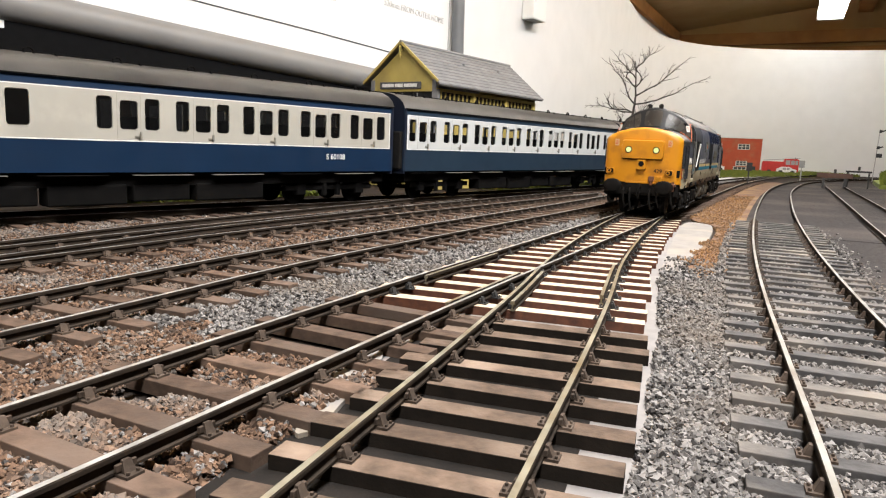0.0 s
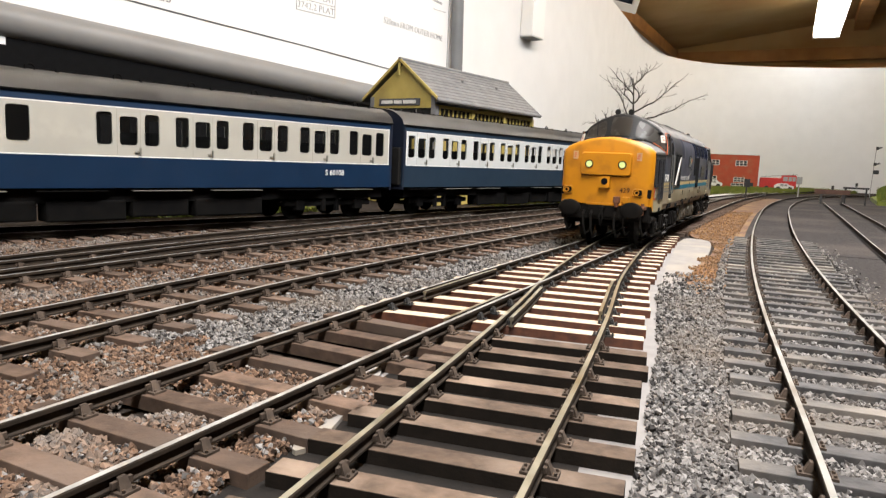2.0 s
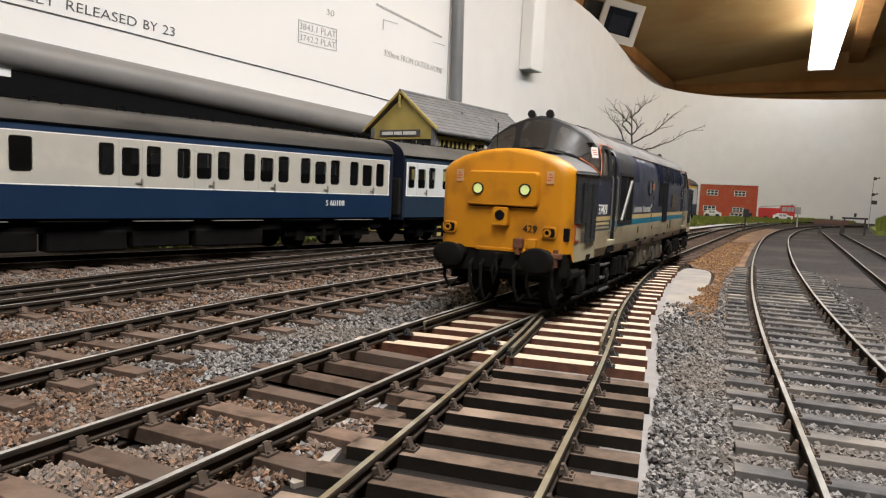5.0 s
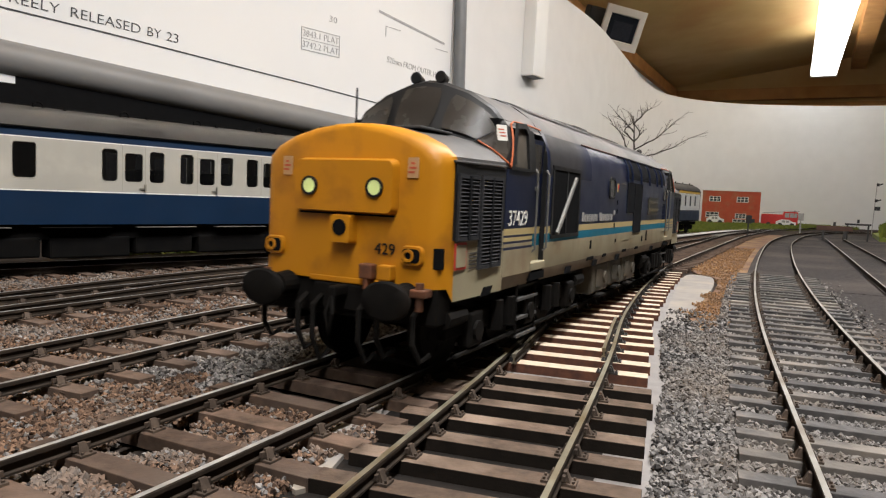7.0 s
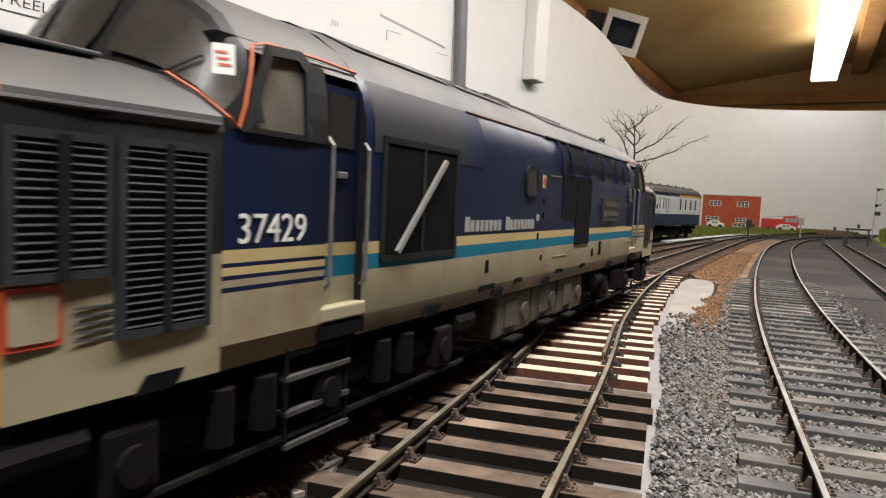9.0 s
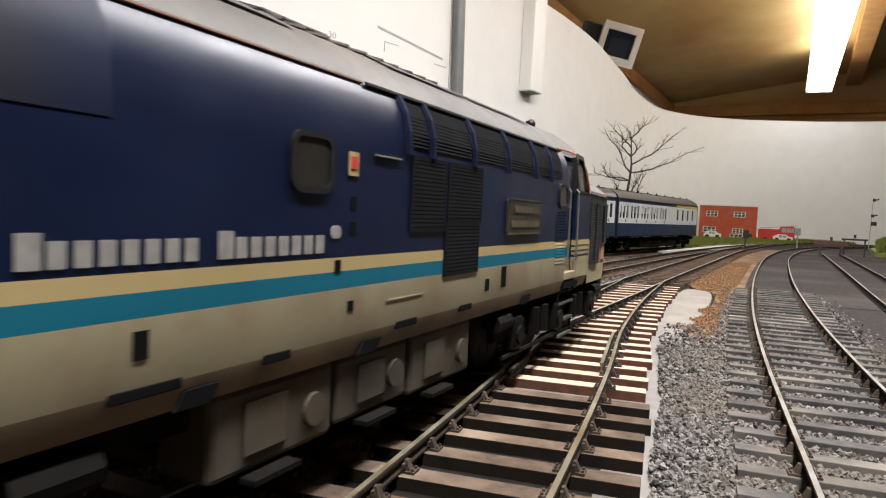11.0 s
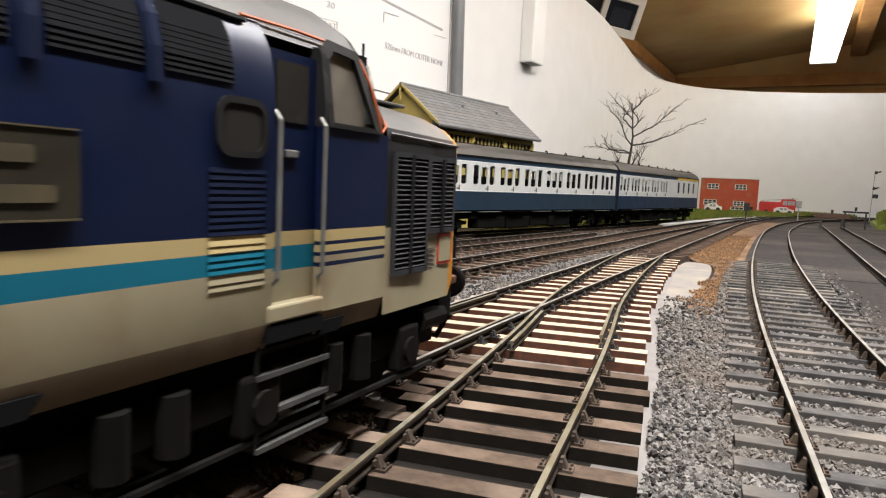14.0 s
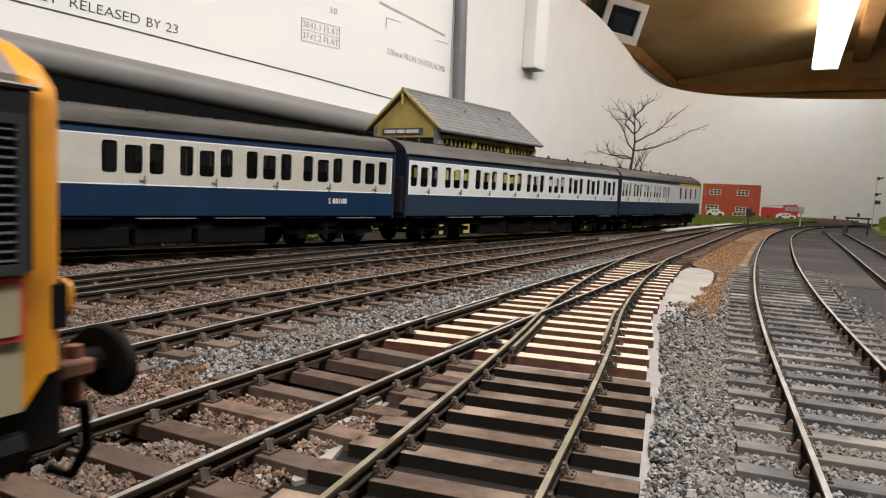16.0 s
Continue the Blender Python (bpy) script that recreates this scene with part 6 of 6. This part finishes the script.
    for i in range(3):
        x = -3.75 + i * 1.05
        w = part("end_window", plate_on(B(), axes(Vector((x + 0.4, -0.0, 4.55)), Vector((1, 0, 0)), Vector((0, 0, 1)), Vector((0, -1, 0))), 0.85, 0.75, 0.2, 0.03), dark, t)
        part("glazing_bar", box(B(), x + 0.37, -0.06, 4.2, x + 0.43, -0.02, 4.9), grey, w)
    nb = part("nameboard", box(B(), -3.9, -0.10, 5.12, -1.0, -0.02, 5.5, 0.02), mat("dark_nameboard", (0.08, 0.08, 0.09), rough=0.5), t, "dark nameboard with pale lettering bars")
    for x, w in ((-3.7, 0.8), (-2.8, 0.55), (-2.15, 0.9)):
        part("name_bar", box(B(), x, -0.13, 5.22, x + w, -0.10, 5.40), DM["line"], nb)
    for y in (4.4, 8.3):
        b = cyl(B(), (-1.4, y, 6.6), (-1.3, y, 6.95), 0.09, 8)
        part("roof_vent", b, slate, t)


signal_box()


# ---- bare tree ----
def bare_tree(x, y, seed):
    bark = mat("dark_bare_bark", (0.055, 0.048, 0.045), (0.035, 0.03, 0.028), 0.9, scale=6, bump=0.4)
    r = random.Random(seed)
    t = thing("bare_tree", x, y, -0.3, label="leafless dark model tree with spreading fine branches before the wall", category="tree")

    def wander(p, d, length, rad, n, up, jit=0.22):
        pts = [(p, rad)]
        for i in range(n):
            d = (d + Vector((r.uniform(-1, 1), r.uniform(-1, 1), r.uniform(-0.6, 0.8))) * jit + Vector((0, 0, up))).normalized()
            p = p + d * (length / n)
            pts.append((p, rad * (1 - 0.75 * (i + 1) / n)))
        return pts, d

    def sweep(b, pts, seg):
        for (p, a), (q, c) in zip(pts, pts[1:]):
            cyl(b, p, q, a, seg, c)

    b = B()
    trunk, d = wander(Vector((0, 0, 0)), Vector((0.02, 0, 1)), 10.6, 0.24, 14, 0.5, 0.2)
    trunk = [(p, 0.25 - 0.215 * (i / 14) ** 0.8) for i, (p, _) in enumerate(trunk)]
    sweep(b, trunk, 9)
    part("trunk", b, bark, t, smooth=True)
    xd = Vector((0.95, -0.30, 0))
    limbs = [(7.7, 1.0, 0.12, 6.4), (9.0, 0.9, 0.5, 5.0), (10.0, 0.75, 0.75, 3.4), (5.0, 0.85, 0.35, 3.6), (5.3, 0.7, 0.9, 2.4), (7.1, -1.0, 0.5, 4.4), (7.6, -0.9, 0.75, 5.0), (6.8, -1.0, 0.05, 3.0),
             (5.0, -0.8, 0.4, 1.6), (9.6, -0.75, 0.9, 3.6), (10.6, -0.4, 1.0, 2.8), (11.2, 0.35, 1.0, 2.2)]
    for z, sx, sz, ln in limbs:
        i = min(len(trunk) - 1, max(0, round(z / 12.4 * 14)))
        p = trunk[i][0]
        b = B()
        pts, d = wander(p, (xd * sx + Vector((r.uniform(-.1, .1), r.uniform(-.4, .4), sz))).normalized(), ln * 0.92, 0.075, 12, 0.0, 0.36)
        sweep(b, pts, 6)
        for j in range(2, len(pts)):
            e0 = (pts[j][0] - pts[j - 1][0]).normalized()
            q, e = wander(pts[j][0], (e0 + Vector((r.uniform(-1, 1), r.uniform(-1, 1), r.uniform(-0.5, 0.9))) * 0.8).normalized(), r.uniform(0.5, 1.7), 0.03, 5, 0.02)
            sweep(b, q, 4)
            for m in (2, 4):
                g, _e = wander(q[m][0], (e + Vector((r.uniform(-1, 1), r.uniform(-1, 1), r.uniform(-0.7, 0.8)))).normalized(), r.uniform(0.25, 0.6), 0.018, 3, 0.0)
                sweep(b, g, 3)
        part("limb", b, bark, t)


bare_tree(16.75, 64.0, 21)


# ---- fire station, vehicles, yard furniture ----
def fire_station():
    brick = mat("red_brick_paper", (0.42, 0.075, 0.03), (0.36, 0.06, 0.026), 0.8, scale=1.5, stain=(0.34, 0.12, 0.06))
    white = mat("white_window_frame", (0.75, 0.75, 0.72), rough=0.6)
    glass = mat("dark_station_glass", (0.05, 0.06, 0.065), rough=0.2)
    t = thing("brick_building", 40.4, 109.5, -0.3, -20, label="two-storey red brick model building with flat roof and white windows", category="building")
    W, H = 8.4, 5.2
    part("wall", box(B(), 0, 0, 0, W, 3.0, H), brick, t, "red brick walls")
    part("roof", box(B(), -0.12, -0.12, H, W + 0.12, 3.1, H + 0.14), white, t, "pale flat roof edge")
    for x, z, w, h in ((1.0, 3.5, 1.7, 0.85), (5.0, 3.5, 1.7, 0.85), (0.6, 1.0, 1.9, 0.85), (4.9, 1.0, 1.6, 0.75), (4.6, 0.0, 1.9, 0.85)):
        wd = part("window", box(B(), x, -0.06, z, x + w, 0.02, z + h), white, t, "white framed window")
        k = 3
        for i in range(k):
            a = x + 0.1 + i * (w - 0.1) / k
            for j in range(2):
                part("pane", box(B(), a, -0.075, z + 0.08 + j * (h - 0.06) / 2, a + (w - 0.1) / k - 0.1, -0.055, z + (j + 1) * (h - 0.06) / 2), glass, wd)
    part("door", box(B(), 6.9, -0.05, 0, 7.8, 0.02, 1.0), glass, t, "dark doorway")


def road_vehicle(name, x, y, turn, length, height, body, label, engine=False):
    dark = mat("vehicle_dark", (0.02, 0.02, 0.022), rough=0.4)
    glassy = mat("vehicle_window", (0.35, 0.36, 0.36), rough=0.15)
    t = thing(name, x, y, -0.22, turn, label=label, category="fire engine" if engine else "car")
    w = 0.95
    b = B()
    if engine:
        prof = [(0, 0.35), (length, 0.35), (length, height * 0.95), (length - 0.2, height), (length - 1.9, height), (length - 2.0, height * 0.8), (0.1, height * 0.8), (0, height * 0.7)]
    else:
        prof = [(0, 0.3), (length, 0.3), (length, 0.75), (length * 0.8, 0.85), (length * 0.65, height), (length * 0.25, height), (length * 0.08, 0.88), (0, 0.8)]
    lo, hi = [b.verts.new((x_, -w, z)) for x_, z in prof], [b.verts.new((x_, w, z)) for x_, z in prof]
    n = len(prof)
    for i in range(n):
        b.faces.new((lo[i], lo[(i + 1) % n], hi[(i + 1) % n], hi[i]))
    b.faces.new(lo)
    b.faces.new(hi)
    part("body", b, body, t)
    for xx in (length * 0.2, length * 0.8):
        for s in (-w - 0.02, w - 0.16):
            wh = part("wheel", cyl(B(), (xx, s, 0.32), (xx, s + 0.18, 0.32), 0.32, 14), dark, t)
    spans = ((length - 1.75, length - 1.15), (length - 1.05, length - 0.55), (length - 0.48, length - 0.1)) if engine else ((length * 0.3, length * 0.46), (length * 0.5, length * 0.64))
    for a, c in spans:
        part("window", box(B(), a, -w - 0.02, height * 0.62, c, -w + 0.02, height * 0.9), glassy, t)
    if engine:
        part("ladder", tube(tube(B(), [(0.2, -0.5, height * 0.86), (length + 0.2, -0.5, height + 0.12)], 0.04), [(0.2, 0.3, height * 0.86), (length + 0.2, 0.3, height + 0.12)], 0.04), glassy, t, "grey ladder")
        part("bell", cyl(B(), (length - 0.4, 0, height), (length - 0.4, 0, height + 0.18), 0.1, 8), dark, t)
    return t


def buffer_stop():
    rust = mat("rust_brown_buffer_timber", (0.09, 0.045, 0.03), (0.06, 0.03, 0.02), 0.8, scale=3)
    steel = mat("dark_buffer_steel", (0.03, 0.028, 0.027), rough=0.6)
    t = thing("buffer_stop", 33.3, 59.2, -0.18, -27, label="rusty brown timber and steel buffer stop ending the siding", category="buffer stop")
    part("buffer_timber", box(B(), -1.35, -0.15, 0.85, 1.35, 0.15, 1.25, 0.03), rust, t)
    for x in (-0.8, 0.8):
        part("upright", box(B(), x - 0.09, -0.1, 0, x + 0.09, 0.1, 1.15), steel, t)
        part("stay", tube(B(), [(x, 0.1, 0.95), (x, 1.5, 0.05)], 0.07), steel, t)
    part("lamp", box(B(), -0.1, -0.1, 1.25, 0.1, 0.1, 1.6, 0.02), steel, t)


def posts():
    black = mat("black_post_paint", (0.02, 0.02, 0.02), rough=0.6)
    grey = mat("grey_post_paint", (0.35, 0.35, 0.34), rough=0.6)
    t = thing("colour_light_signal", 43.2, 70.0, 0.2, -20, label="thin grey signal post with black signal heads on the bank", category="signal")
    part("post", tube(B(), [(0, 0, 0), (0.12, 0, 5.2)], 0.035), grey, t)
    for z, x in ((5.0, 0.1), (3.4, 0.05)):
        b = box(B(), x - 0.05, -0.2, z - 0.16, x + 0.2, -0.03, z + 0.14, 0.03)
        cyl(b, (x + 0.2, -0.12, z), (x + 0.5, -0.12, z + 0.1), 0.07, 8)
        part("signal_head", b, black, t)
    part("relay_box", box(B(), 0.05, -0.15, 2.4, 0.55, 0.15, 2.8, 0.03), black, t)
    t = thing("lineside_post", 25.6, 58.5, -0.3, 0, label="short black lineside post with a small sign plate", category="post")
    part("post", tube(B(), [(0, 0, 0), (0, 0, 2.0)], 0.06), black, t)
    part("sign_plate", box(B(), -0.25, -0.08, 1.3, 0.25, -0.02, 2.0, 0.02), black, t)
    t = thing("ground_signal", 39.0, 76.0, -0.2, 0, label="small white and grey ground signal by the track", category="signal")
    part("post", tube(B(), [(0, 0, 0), (0, 0, 1.4)], 0.07), grey, t)
    part("disc", box(B(), -0.3, -0.1, 1.4, 0.3, 0.1, 2.2, 0.05), grey, t)
    t = thing("loading_gauge", 35.8, 60.0, -0.2, -20, label="low black bar on two posts beside the siding", category="rail fixture")
    part("bar", box(B(), -1.0, -0.08, 1.38, 1.0, 0.08, 1.54, 0.02), black, t)
    part("lamp", cyl(B(), (0, 0, 1.58), (0, 0, 1.9), 0.1, 8), black, t)
    for x in (-0.8, 0.8):
        part("post", tube(B(), [(x, 0, 0), (x, 0, 1.4)], 0.07), black, t)


def lattice():
    """Bits seen under the train: a pale lattice panel and a yellowish crate."""
    pale = mat("pale_lattice_panel", (0.6, 0.58, 0.4), rough=0.7)
    t = thing("lattice_panel", -11.6, 22.2, -0.3, -40, label="small pale lattice panel standing behind the train", category="fence")
    for i in range(4):
        part("slat", tube(B(), [(0, 0.3 * i, 0.2), (0, 0.3 * i + 0.5, 1.1)], 0.025), pale, t)
        part("slat", tube(B(), [(0, 0.3 * i + 0.5, 0.2), (0, 0.3 * i, 1.1)], 0.025), pale, t)


fire_station()
RED = mat("red_vehicle_paint", (0.5, 0.02, 0.015), rough=0.35)
WHITE_CAR = mat("white_vehicle_paint", (0.78, 0.78, 0.77), rough=0.35)
road_vehicle("fire_engine", 47.6, 104.5, -22, 4.9, 2.3, RED, "bright red model fire engine with ladder parked by the grass", True)
road_vehicle("white_car", 48.7, 102.0, -24, 2.6, 1.1, WHITE_CAR, "small white model car parked beside the fire engine")
road_vehicle("white_car", 39.6, 105.0, -24, 2.4, 1.2, WHITE_CAR, "small white model car parked before the brick building")
buffer_stop()
posts()
lattice()


all_tracks()
ballast()


def motions():
    walk(LOCO, [(t, pose(x * S, y * S, 0, 0, 0, -h)) for t, x, y, h in RUN])
    ts = [r[0] for r in RUN]
    dist = np.r_[0, np.cumsum([math.dist(a[1:3], b[1:3]) for a, b in zip(RUN, RUN[1:])])]
    for w, y in WHEELS:
        rows = []
        for i in range(65):
            t = i * 0.25
            a = math.degrees(float(np.interp(t, ts, dist)) / 0.56)
            rows.append((t, pose(0, y * S, 0.565 * S, a, 0, 0)))
        walk(w, rows)


motions()
